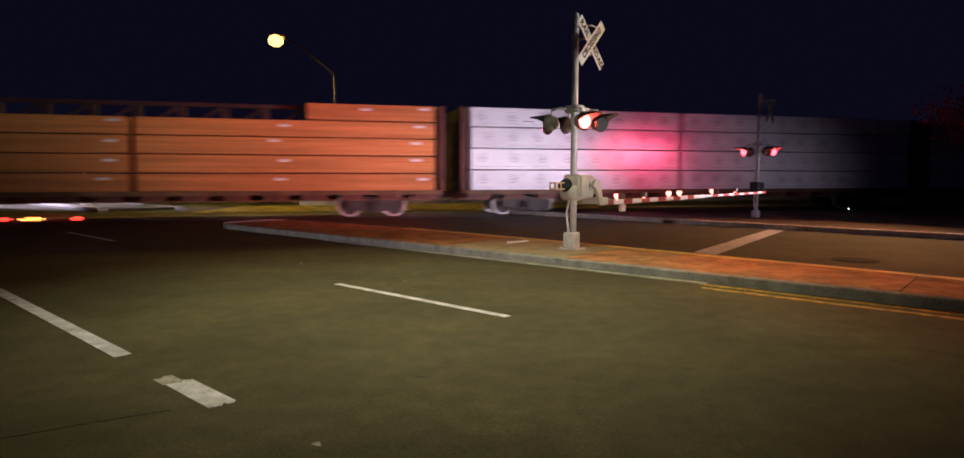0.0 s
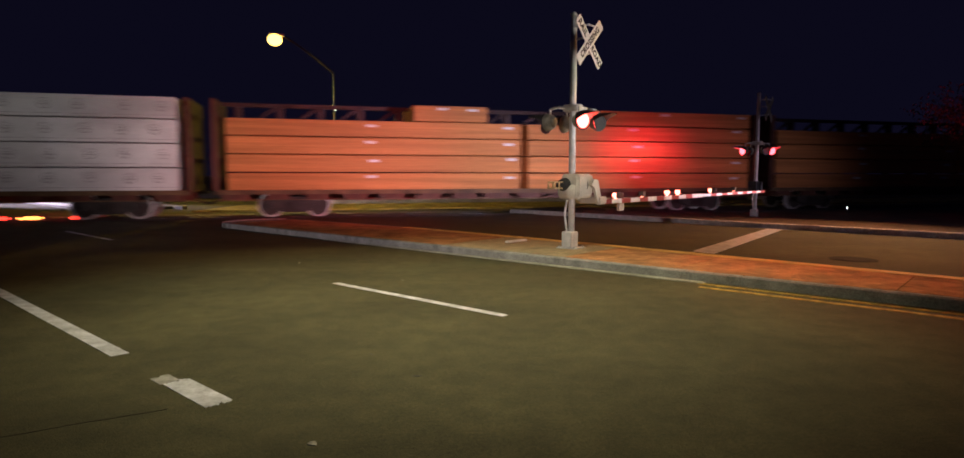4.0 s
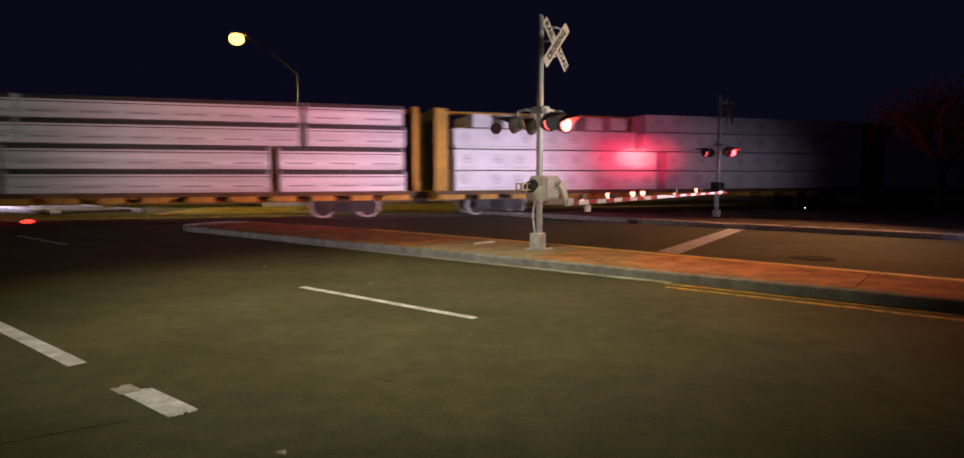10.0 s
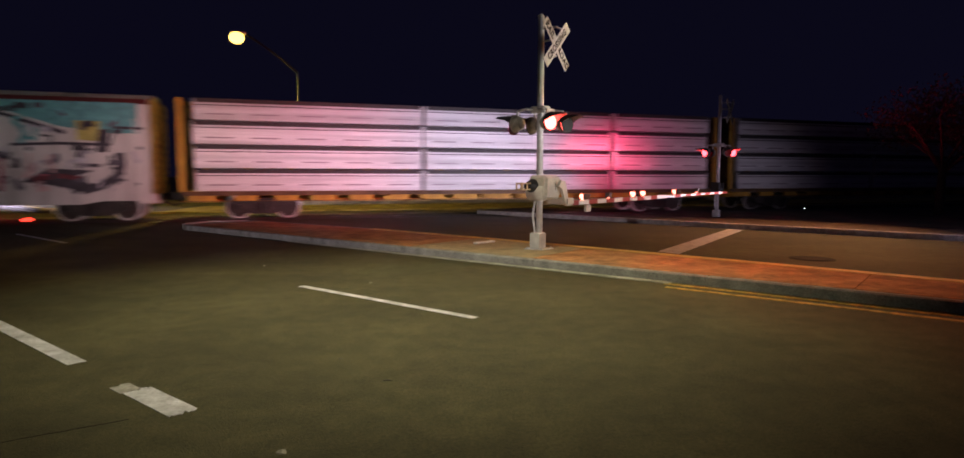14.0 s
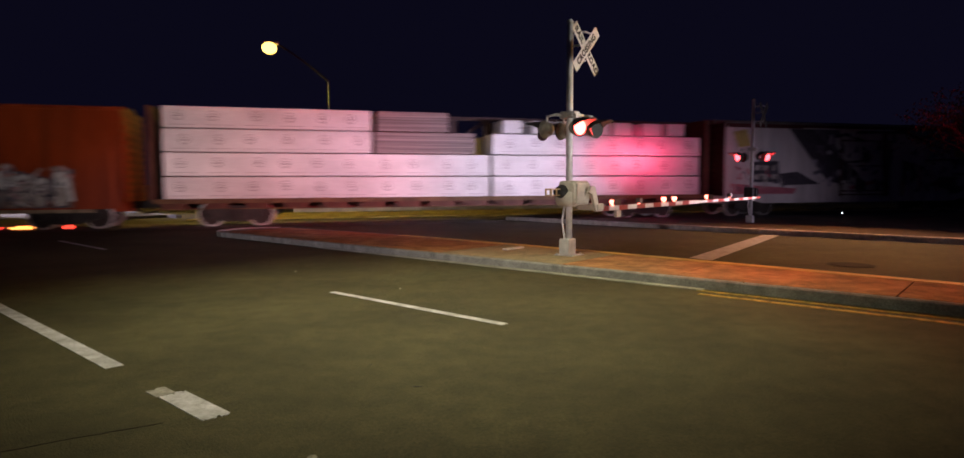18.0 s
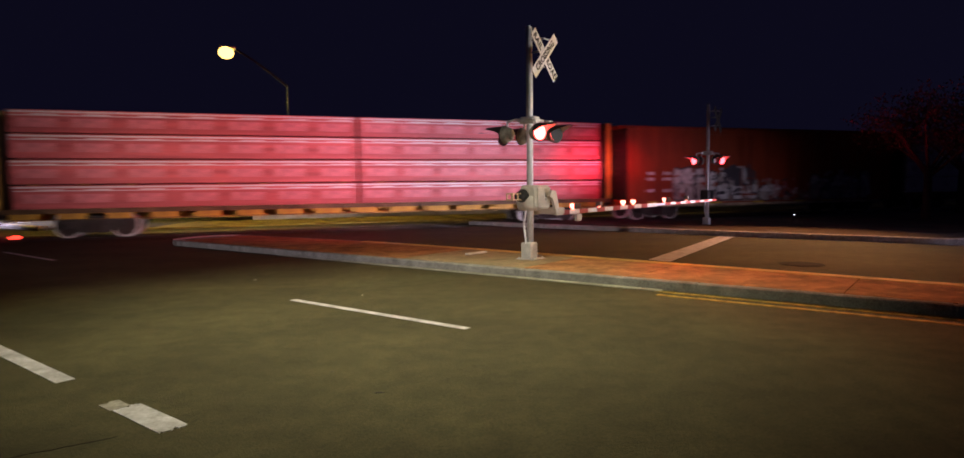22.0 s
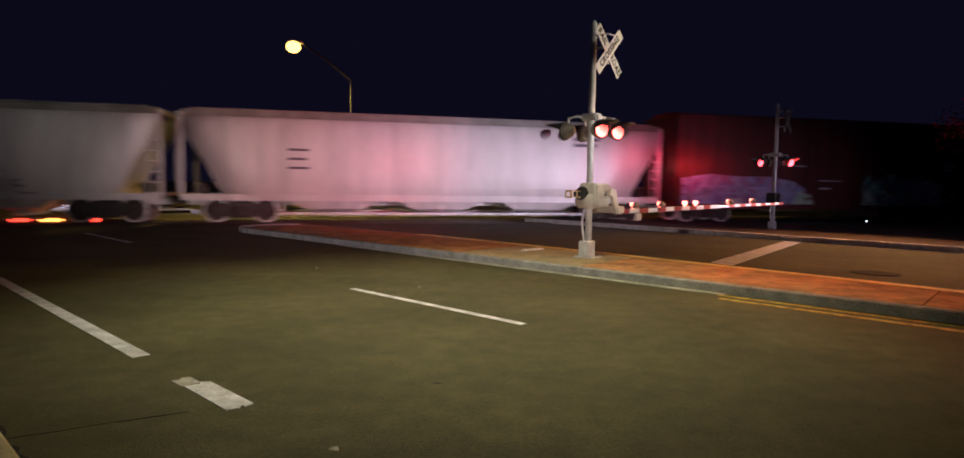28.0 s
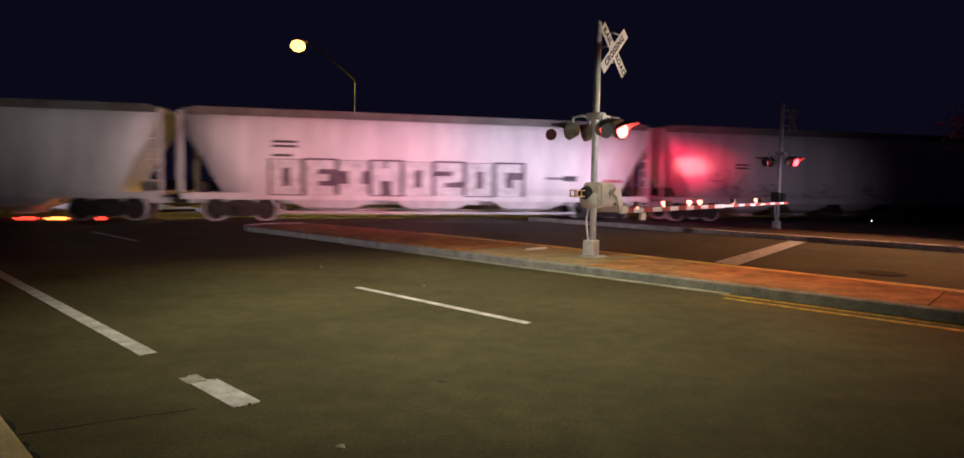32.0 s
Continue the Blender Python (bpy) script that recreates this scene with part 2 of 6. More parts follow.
    door_brown=mat("rusty_door_brown", (0.13, 0.075, 0.05), 0.7, scale=3, var=0.4, fine=18, bump=0.15),
    frame_orange=mat("worn_orange_paint", (0.60, 0.42, 0.22), 0.6, scale=8, var=0.4, fine=40, bump=0.1),
    car_brown=mat("wagon_brown", (0.12, 0.038, 0.022), 0.6, scale=1.6, var=0.4, fine=18, bump=0.15),
    box_red=mat("boxcar_red", (0.33, 0.042, 0.004), 0.55, scale=0.7, var=0.3, fine=7, bump=0.1, stretch=(2.5, 1, 0.3)),
    box_maroon=mat("boxcar_maroon", (0.095, 0.011, 0.011), 0.55, scale=0.7, var=0.35, fine=7, bump=0.1, stretch=(2.5, 1, 0.3)),
    box_white=mat("boxcar_white", (0.335, 0.315, 0.27), 0.55, scale=0.8, var=0.3, fine=6, bump=0.1, stretch=(2.5, 1, 0.3)),
    box_pale=mat("boxcar_pale", (0.66, 0.61, 0.59), 0.55, scale=0.8, var=0.22, fine=6, bump=0.1, stretch=(2.5, 1, 0.3)),
    hop_grey=mat("hopper_grey", (0.47, 0.445, 0.42), 0.36, scale=0.9, var=0.15, fine=5, bump=0.08, stretch=(2.0, 1, 0.35)),
    hop_white=mat("hopper_white", (0.74, 0.71, 0.69), 0.38, scale=0.8, var=0.14, fine=5, bump=0.08, stretch=(2.0, 1, 0.35)),
    gr_dark=mat("spray_dark", (0.07, 0.06, 0.075), 0.6, scale=4, var=0.3, fine=20, bump=0),
    gr_white=mat("spray_white", (0.72, 0.70, 0.68), 0.6, scale=4, var=0.25, fine=20, bump=0),
    gr_pale=mat("spray_pale", (0.50, 0.46, 0.52), 0.6, scale=4, var=0.3, fine=20, bump=0),
    gr_pink=mat("spray_pink", (0.55, 0.16, 0.20), 0.6, scale=4, var=0.3, fine=20, bump=0),
    gr_teal=mat("spray_teal", (0.16, 0.42, 0.44), 0.6, scale=4, var=0.3, fine=20, bump=0),
    gr_yellow=mat("spray_yellow", (0.55, 0.48, 0.14), 0.6, scale=4, var=0.3, fine=20, bump=0),
    wall=mat("block_wall", (0.42, 0.37, 0.22), 0.9, scale=1.5, var=0.25, fine=15, bump=0.3),
    leaf=mat("leaf", (0.07, 0.085, 0.035), 0.7, scale=3, var=0.4, fine=20, bump=0),
    bark=mat("bark", (0.14, 0.10, 0.07), 0.9, scale=8, var=0.4, fine=30, bump=0.6),
    iron=mat("cast_iron", (0.05, 0.045, 0.04), 0.6, 0.4, scale=10, var=0.3, fine=50, bump=0.3),
    paper=mat("pale_litter", (0.75, 0.74, 0.70), 0.7, scale=8, var=0.15, fine=40, bump=0.1),
    dot_white=mat("far_lamp_white", (1, 1, 1), 0.4, glow=(0.85, 0.9, 1.0, 6)),
    dot_blue=mat("far_lamp_blue", (0.4, 0.3, 1), 0.4, glow=(0.25, 0.16, 1.0, 14)),
)


def sprayed(name, colours, scale=1.6, stretch=(1.0, 1.0, 0.55)):
    """Spray paint in several colours that run softly into one another."""
    m = mat(name, colours[0], 0.6, bump=0)
    nt = m.node_tree
    tc, mp, no, rp = (nt.nodes.new(k) for k in ("ShaderNodeTexCoord", "ShaderNodeMapping", "ShaderNodeTexNoise", "ShaderNodeValToRGB"))
    mp.inputs["Scale"].default_value = stretch
    no.inputs["Scale"].default_value, no.inputs["Detail"].default_value, no.inputs["Distortion"].default_value = scale, 2.5, 1.2
    while len(rp.color_ramp.elements) < len(colours):
        rp.color_ramp.elements.new(0.5)
    for i, (el, c) in enumerate(zip(rp.color_ramp.elements, colours)):
        el.position, el.color = 0.30 + 0.40 * i / (len(colours) - 1), (*c, 1)
    nt.links.new(tc.outputs["Object"], mp.inputs["Vector"])
    nt.links.new(mp.outputs["Vector"], no.inputs["Vector"])
    nt.links.new(no.outputs["Fac"], rp.inputs["Fac"])
    nt.links.new(rp.outputs["Color"], nt.nodes["Principled BSDF"].inputs["Base Color"])
    return m


def mottle(m, scale, amount, detail=6.0):
    """Darker blotches of one more size over a material's colour."""
    nt = m.node_tree
    b = nt.nodes["Principled BSDF"]
    src = b.inputs["Base Color"].links[0].from_socket
    tc, no, mr, mul = (nt.nodes.new(k) for k in ("ShaderNodeTexCoord", "ShaderNodeTexNoise", "ShaderNodeMapRange", "ShaderNodeMix"))
    no.inputs["Scale"].default_value, no.inputs["Detail"].default_value = scale, detail
    mr.inputs["From Min"].default_value, mr.inputs["From Max"].default_value = 0.36, 0.64
    mr.inputs["To Min"].default_value, mr.inputs["To Max"].default_value = 1 - amount, 1 + amount * 0.8
    mul.data_type, mul.blend_type = "RGBA", "MULTIPLY"
    mul.inputs["Factor"].default_value = 1.0
    nt.links.new(tc.outputs["Object"], no.inputs["Vector"])
    nt.links.new(no.outputs["Fac"], mr.inputs["Value"])
    nt.links.new(src, mul.inputs["A"])
    nt.links.new(mr.outputs["Result"], mul.inputs["B"])
    nt.links.new(mul.outputs["Result"], b.inputs["Base Color"])


for size, amount in ((0.35, 0.10), (4.0, 0.16), (34.0, 0.20), (150.0, 0.32)):
    mottle(M["asphalt"], size, amount)
for size, amount in ((7.0, 0.16), (60.0, 0.24)):
    for key in ("median", "pad", "kerb_worn", "far_kerb", "paving_dark"):
        mottle(M[key], size, amount)
M["mix_peach"] = sprayed("spray_peach_blue", [(0.20, 0.17, 0.24), (0.62, 0.38, 0.36), (0.33, 0.32, 0.44), (0.66, 0.58, 0.56), (0.24, 0.20, 0.25)], 2.4)
M["mix_rose"] = sprayed("spray_rose_grey", [(0.34, 0.08, 0.10), (0.52, 0.16, 0.18), (0.16, 0.11, 0.12), (0.62, 0.52, 0.52), (0.46, 0.18, 0.20)], 2.2)
M["mix_violet"] = sprayed("spray_violet_blue", [(0.10, 0.12, 0.30), (0.30, 0.10, 0.16), (0.20, 0.20, 0.42), (0.34, 0.30, 0.46), (0.12, 0.08, 0.16)], 1.8)
M["mix_teal"] = sprayed("spray_teal_white", [(0.06, 0.30, 0.36), (0.12, 0.52, 0.52), (0.44, 0.60, 0.36), (0.50, 0.66, 0.72), (0.14, 0.22, 0.42)], 2.6)
M["mix_ash"] = sprayed("spray_ash_white", [(0.64, 0.56, 0.55), (0.46, 0.38, 0.36), (0.16, 0.09, 0.08), (0.66, 0.61, 0.58), (0.50, 0.24, 0.22)], 2.0)
M["gr_sill_light"] = mat("pale_sill_light", (0.50, 0.38, 0.24), 0.9, scale=3, var=0.5, fine=12, bump=0)
M["gr_rose_dark"] = mat("spray_dark_rose", (0.20, 0.05, 0.06), 0.6, scale=4, var=0.4, fine=20, bump=0)
M["gr_red"] = mat("spray_red", (0.42, 0.07, 0.06), 0.6, scale=4, var=0.4, fine=20, bump=0)
M["gr_blush"] = mat("spray_blush", (0.66, 0.42, 0.42), 0.6, scale=3, var=0.35, fine=20, bump=0)
M["mix_rust"] = sprayed("rust_stain", [(0.30, 0.27, 0.24), (0.22, 0.10, 0.05), (0.32, 0.25, 0.20), (0.26, 0.13, 0.06), (0.34, 0.31, 0.27)], 2.8)
M["mix_lilac"] = sprayed("spray_lilac_white", [(0.36, 0.30, 0.34), (0.44, 0.36, 0.48), (0.40, 0.24, 0.24), (0.46, 0.40, 0.50), (0.30, 0.22, 0.22)], 1.6)
M["gr_ash"] = mat("spray_ash", (0.50, 0.44, 0.40), 0.6, scale=3, var=0.4, fine=20, bump=0)
M["mix_soot"] = sprayed("spray_soot", [(0.30, 0.06, 0.02), (0.10, 0.05, 0.04), (0.34, 0.22, 0.18), (0.14, 0.06, 0.05), (0.30, 0.10, 0.06)], 1.8)
M["gr_slate"] = mat("spray_slate", (0.15, 0.14, 0.17), 0.6, scale=4, var=0.4, fine=20, bump=0)
M["gr_peach"] = mat("spray_peach", (0.66, 0.47, 0.44), 0.6, scale=3, var=0.3, fine=20, bump=0)
M["gr_sage"] = mat("spray_sage", (0.42, 0.50, 0.42), 0.6, scale=3, var=0.3, fine=20, bump=0)
M["gr_lilac"] = mat("spray_lilac", (0.40, 0.36, 0.62), 0.6, scale=3, var=0.3, fine=20, bump=0)
M["gr_plum"] = mat("spray_plum", (0.17, 0.125, 0.15), 0.6, scale=4, var=0.4, fine=20, bump=0)
M["gr_grey"] = mat("spray_grey", (0.30, 0.25, 0.26), 0.6, scale=4, var=0.4, fine=20, bump=0)

# ---- mesh helpers ----


def box(bm, x0, x1, y0, y1, z0, z1, m=None):
    pts = [Vector((x, y, z)) for z in (z0, z1) for x, y in ((x0, y0), (x1, y0), (x1, y1), (x0, y1))]
    vs = [bm.verts.new(m @ p if m else p) for p in pts]
    for f in ((3, 2, 1, 0), (4, 5, 6, 7), (0, 1, 5, 4), (1, 2, 6, 5), (2, 3, 7, 6), (3, 0, 4, 7)):
        bm.faces.new([vs[i] for i in f])


def soft_box(bm, x0, x1, y0, y1, z0, z1, b=0.03):
    """A box with chamfered long edges along x and slightly drawn-in ends."""
    prof = [(y0 + b, z0), (y1 - b, z0), (y1, z0 + b), (y1, z1 - b), (y1 - b, z1), (y0 + b, z1), (y0, z1 - b), (y0, z0 + b)]
    cy, cz = (y0 + y1) / 2, (z0 + z1) / 2
    rings = []
    for x, k in ((x0, 1 - 2 * b / max(z1 - z0, 0.1)), (x0 + b, 1), (x1 - b, 1), (x1, 1 - 2 * b / max(z1 - z0, 0.1))):
        rings.append([bm.verts.new((x, cy + (y - cy) * k, cz + (z - cz) * k)) for y, z in prof])
    for a, c in zip(rings, rings[1:]):
        for i in range(8):
            bm.faces.new((a[i], a[(i + 1) % 8], c[(i + 1) % 8], c[i]))
    bm.faces.new(rings[0])
    bm.faces.new(rings[-1][::-1])


def cyl(bm, p0, p1, r0, r1=None, n=12, caps=True):
    p0, p1 = Vector(p0), Vector(p1)
    r1 = r0 if r1 is None else r1
    q = (p1 - p0).to_track_quat("Z", "Y")
    a = [bm.verts.new(p0 + q @ Vector((r0 * math.cos(2 * math.pi * i / n), r0 * math.sin(2 * math.pi * i / n), 0))) for i in range(n)]
    c = [bm.verts.new(p1 + q @ Vector((r1 * math.cos(2 * math.pi * i / n), r1 * math.sin(2 * math.pi * i / n), 0))) for i in range(n)]
    for i in range(n):
        bm.faces.new((a[i], a[(i + 1) % n], c[(i + 1) % n], c[i]))
    if caps:
        bm.faces.new(a[::-1])
        bm.faces.new(c)


def prism(bm, pts, y0, y1):
    """The outline pts (x, z) drawn from y0 to y1."""
    a = [bm.verts.new((x, y0, z)) for x, z in pts]
    c = [bm.verts.new((x, y1, z)) for x, z in pts]
    n = len(pts)
    for i in range(n):
        bm.faces.new((a[i], a[(i + 1) % n], c[(i + 1) % n], c[i]))
    bm.faces.new(a[::-1])
    bm.faces.new(c)


def slab(bm, pts, z0, z1):
    """The outline pts (Vector x, y) raised from z0 to z1."""
    a = [bm.verts.new((p.x, p.y, z0)) for p in pts]
    c = [bm.verts.new((p.x, p.y, z1)) for p in pts]
    n = len(pts)
    for i in range(n):
        bm.faces.new((a[i], a[(i + 1) % n], c[(i + 1) % n], c[i]))
    bm.faces.new(a[::-1])
    bm.faces.new(c)


def as_mesh(name, bm, material, smooth=False):
    bmesh.ops.recalc_face_normals(bm, faces=bm.faces)
    me = bpy.data.meshes.new(name)
    bm.to_mesh(me)
    bm.free()
    me.materials.append(material)
    if smooth:
        for p in me.polygons:
            p.use_smooth = True
    return me


def part(name, bm, material, parent=None, label="", smooth=False):
    ob = new(name, as_mesh(name, bm, material, smooth))
    ob.parent = parent
    return tagged(ob, label) if label else ob


def again(name, mesh, parent, m):
    ob = new(name, mesh)
    ob.parent = parent
    ob.matrix_local = m
    return ob


def strip(o0, o1, l0, l1, z0, z1):
    bm = bmesh.new()
    slab(bm, [road(o0, l0), road(o1, l0), road(o1, l1), road(o0, l1)], z0, z1)
    return bm


def thing(name, at, deg, label, category, group=""):
    ob = new(name)
    ob.empty_display_size = 0.2
    ob.matrix_world = Matrix.Translation(at) @ pose(0, 0, 0, 0, 0, deg)
    return tagged(ob, label, category, group)

# ---- setting: ground, road, kerbs, track ----
bm = bmesh.new()
slab(bm, [Vector((-700, -500)), Vector((700, -500)), Vector((700, 900)), Vector((-700, 900))], -1.0, -0.03)
tagged(part("ground", bm, M["soil"]), "dry bare soil beside the road and tracks", "ground", kind="structure")
tagged(part("road", strip(0.66, 22.0, -60, 140, -0.3, 0.0), M["asphalt"]), "dark worn asphalt road leading over the crossing", "road", kind="structure")


def mark(o0, o1, l0, l1, material, label):
    tagged(part("road_marking", strip(o0, o1, l0, l1, -0.05, 0.004), material), label, "road marking", "road markings", "structure")


mark(1.92, 2.07, 6.10, 60, M["paint_white"], "long solid white lane line on the asphalt")
rnd = random.Random(11)
bm = bmesh.new()
for k in range(8):
    o = 1.92 + 0.20 * k / 8
    a, b = 4.22 + rnd.uniform(0, 0.035), 5.0 - rnd.uniform(0, 0.03)
    slab(bm, [road(o, a), road(o + 0.025, a + rnd.uniform(0, 0.03)), road(o + 0.025, b), road(o, b - rnd.uniform(0, 0.03))], -0.05, 0.004)
tagged(part("road_marking", bm, M["paint_white"]), "short white lane dash with worn crumbling ends", "road marking", "road markings", "structure")
bm = bmesh.new()
edge = [(1.905 + 0.15 * i / 7, 5.19 + rnd.uniform(-0.03, 0.02)) for i in range(8)]
slab(bm, [road(1.905, 4.985), road(2.055, 4.985)] + [road(o, l) for o, l in edge[::-1]], -0.05, 0.0035)
tagged(part("worn_paint", bm, M["paint_faded"]), "faded end of the short white lane dash", "road marking", "road markings", "structure")
mark(1.92, 2.07, -0.6, 2.4, M["paint_white"], "white lane dash on the asphalt")
for a, b in ((4.52, 7.84), (17.3, 21.0), (-8.0, -4.6), (34, 37.4), (46, 49.4)):
    mark(5.48, 5.59, a, b, M["paint_white"], "thin white lane dash on the asphalt")
bm = bmesh.new()
slab(bm, [road(12.9, 4.98), road(20.15, 5.72), road(20.2, 6.2), road(13.0, 5.5)], -0.05, 0.004)
tagged(part("road_marking", bm, M["paint_white"]), "broad faded white stop bar before the gate", "road marking", "road markings", "structure")
mark(8.82, 8.94, -60, 3.62, M["paint_worn"], "yellow line along the median kerb")
mark(9.10, 9.22, -60, 3.75, M["paint_worn"], "yellow line along the median kerb")

# cracks and tar seams in the asphalt


def seam(pts, w, material):
    bm = bmesh.new()
    for (o0, l0), (o1, l1) in zip(pts, pts[1:]):
        a, b = road(o0, l0), road(o1, l1)
        side = (b - a).normalized().cross(UP) * w
        slab(bm, [a - side, a + side, b + side, b - side], -0.05, 0.003)
    tagged(part("tar_seam", bm, material), "dark tar-filled crack in the asphalt", "crack", "tar seams", "structure")


rnd = random.Random(4)
for o_s, l_s, o_e, l_e, w in ((0.72, 4.75, 1.75, 4.42, 0.006),):
    n = 14
    seam([(o_s + (o_e - o_s) * i / n + rnd.uniform(-0.03, 0.03), l_s + (l_e - l_s) * i / n) for i in range(n + 1)], w, M["tar"])


def kerb(name, o0, o1, l0, l1, z, step, label, material="concrete", slant=0.0):
    """A run of kerb stones, each a piece of its own, on one base."""
    lean = slant * (l1 - l0)
    bm = bmesh.new()
    slab(bm, [road(o0 + 0.01 + lean, l0), road(o1 - 0.01 + lean, l0), road(o1 - 0.01, l1), road(o0 + 0.01, l1)], -0.2, z - 0.012)
    base = tagged(part(name, bm, M[material]), label, "kerb", "", "structure")
    n = max(1, round((l1 - l0) / step))
    ln = (l1 - l0) / n
    bm = bmesh.new()
    soft_box(bm, 0.006, ln - 0.006, -(o1 - o0) / 2, (o1 - o0) / 2, -0.2, z, 0.02)
    me = as_mesh("kerb_stone", bm, M[material])
    for i in range(n):
        ob = new("kerb_stone", me)
        ob.parent = base
        ob.matrix_world = Matrix.Translation(road((o0 + o1) / 2 + slant * (l1 - l0 - i * ln), l0 + i * ln)) @ pose(0, 0, 0, 0, 0, ROAD_DEG + math.degrees(math.atan(slant)))
    return base


# the median: kerbs, red pavers, yellow-painted far kerb, rounded nose
MED0, MED1, NOSE, SLANT = 9.12, 11.62, 18.6, 0.0135
kerb("kerb_median_near", MED0, MED0 + 0.14, -40, NOSE, 0.15, 3.05, "worn grey concrete kerb along the paved median", "kerb_worn", SLANT)
FAR_EDGE = [(-40.0, 10.9), (0.0, 11.28), (4.0, 11.54), (9.0, 11.86), (13.4, 11.96), (16.0, 11.80), (NOSE, 11.62)]


def far_edge(l):
    return float(np.interp(l, *zip(*FAR_EDGE)))


def along_edge(l0, l1, inner, outer, z0, z1):
    """A strip that follows the median's far edge."""
    ls = [l0] + [l for l, o in FAR_EDGE if l0 < l < l1] + [l1]
    bm = bmesh.new()
    for a, b in zip(ls, ls[1:]):
        slab(bm, [road(far_edge(a) - inner, a), road(far_edge(a) + outer, a), road(far_edge(b) + outer, b), road(far_edge(b) - inner, b)], z0, z1)
    return bm


far_base = tagged(part("kerb_median_far", along_edge(-40, NOSE, 0.13, -0.01, -0.2, 0.138), M["concrete"]), "concrete kerb on the far side of the median", "kerb", "", "structure")
for l in [-39.4 + 3.05 * k for k in range(19)]:
    part("kerb_stone", along_edge(l, min(NOSE, l + 3.04), 0.14, 0.0, -0.2, 0.15), M["concrete"], far_base)
tagged(part("kerb_paint", along_edge(-40, 13.4, 0.27, 0.006, 0.0, 0.157), M["kerb_yellow"]), "pale yellow paint on the median kerb", "road marking", "", "structure")
bm = bmesh.new()
mid, rad = (MED0 + MED1) / 2, (MED1 - MED0) / 2
ring = [road(mid + rad * math.cos(a), NOSE + 0.9 * rad * math.sin(a)) for a in (math.pi * i / 14 for i in range(15))]
slab(bm, ring, -0.2, 0.15)
tagged(part("kerb_nose", bm, M["concrete"]), "rounded concrete nose of the median", "kerb", "", "structure")
bm = bmesh.new()
outer = [road(mid + (rad + 0.004) * math.cos(a), NOSE + (0.9 * rad + 0.004) * math.sin(a)) for a in (math.pi * i / 14 for i in range(2, 13))]
inner = [road(mid + (rad - 0.34) * math.cos(a), NOSE + (0.9 * rad - 0.42) * math.sin(a)) for a in (math.pi * i / 14 for i in range(2, 13))]
for a, b, c, d in zip(outer, outer[1:], inner[1:], inner):
    slab(bm, [a, b, c, d], 0.02, 0.156)
tagged(part("nose_paint", bm, M["kerb_white"]), "white paint on the nose of the median kerb", "road marking", "", "structure")
def median_piece(l0, l1, z0, z1):
    bm = bmesh.new()
    e0, e1 = MED0 + 0.145 + SLANT * (NOSE - l0), MED0 + 0.145 + SLANT * (NOSE - l1)
    slab(bm, [road(e0, l0), road(far_edge(l0) - 0.145, l0)] + [road(far_edge(l) - 0.145, l) for l, o in FAR_EDGE if l0 < l < l1] + [road(far_edge(l1) - 0.145, l1), road(e1, l1)], z0, z1)
    return bm


paved = tagged(part("median", median_piece(-40, NOSE, -0.2, 0.125), M["concrete"]), "median paved with terracotta-coloured concrete panels", "pavement", "", "structure")
for l0, l1 in [(-40 + 2.95 * i, -40 + 2.95 * (i + 1)) for i in range(15)] + [(4.25, 6.4), (6.4, 9.45), (9.45, 12.3), (12.3, 15.3), (15.3, 18.58)]:
    pad = l0 == 6.4
    part("panel", median_piece(l0, l1 - 0.015, 0.1, 0.15), M["pad" if pad else "median"], paved, "plain grey-tan concrete pad round the signal" if pad else "")
bm = bmesh.new()
slab(bm, [road(9.16, 3.7), road(9.37, 3.7), road(9.245, 13.5), road(9.12, 13.5)], -0.1, 0.012)
tagged(part("gutter", bm, M["gutter"]), "pale concrete gutter strip along the median kerb", "kerb", "", "structure")

# camera-side kerb and pavement, far kerb and pavement
kerb("kerb_near", 0.52, 0.70, -30, 30, 0.14, 3.0, "pale tan concrete kerb at the near pavement", "kerb_tan")
tagged(part("pavement_near", strip(-3.0, 0.52, -30, 26, -0.2, 0.13), M["concrete"]), "concrete pavement at the roadside", "pavement", "", "structure")
rnd_d = random.Random(9)
bm = bmesh.new()
outer = [(0.735 + rnd_d.uniform(0.0, 0.075), 2.0 + 0.11 * i) for i in range(50)]
slab(bm, [road(0.69, 2.0)] + [road(o, l) for o, l in outer] + [road(0.69, outer[-1][1])], -0.05, 0.004)
tagged(part("gutter_dirt", bm, M["manhole"]), "dark ragged dirt along the near kerb", "dirt", "", "stuff")
FAR = [(21.6, -60.0), (20.0, 0.8), (20.25, 6.5), (20.6, 10.6), (21.2, 17.2)]
far_base = None
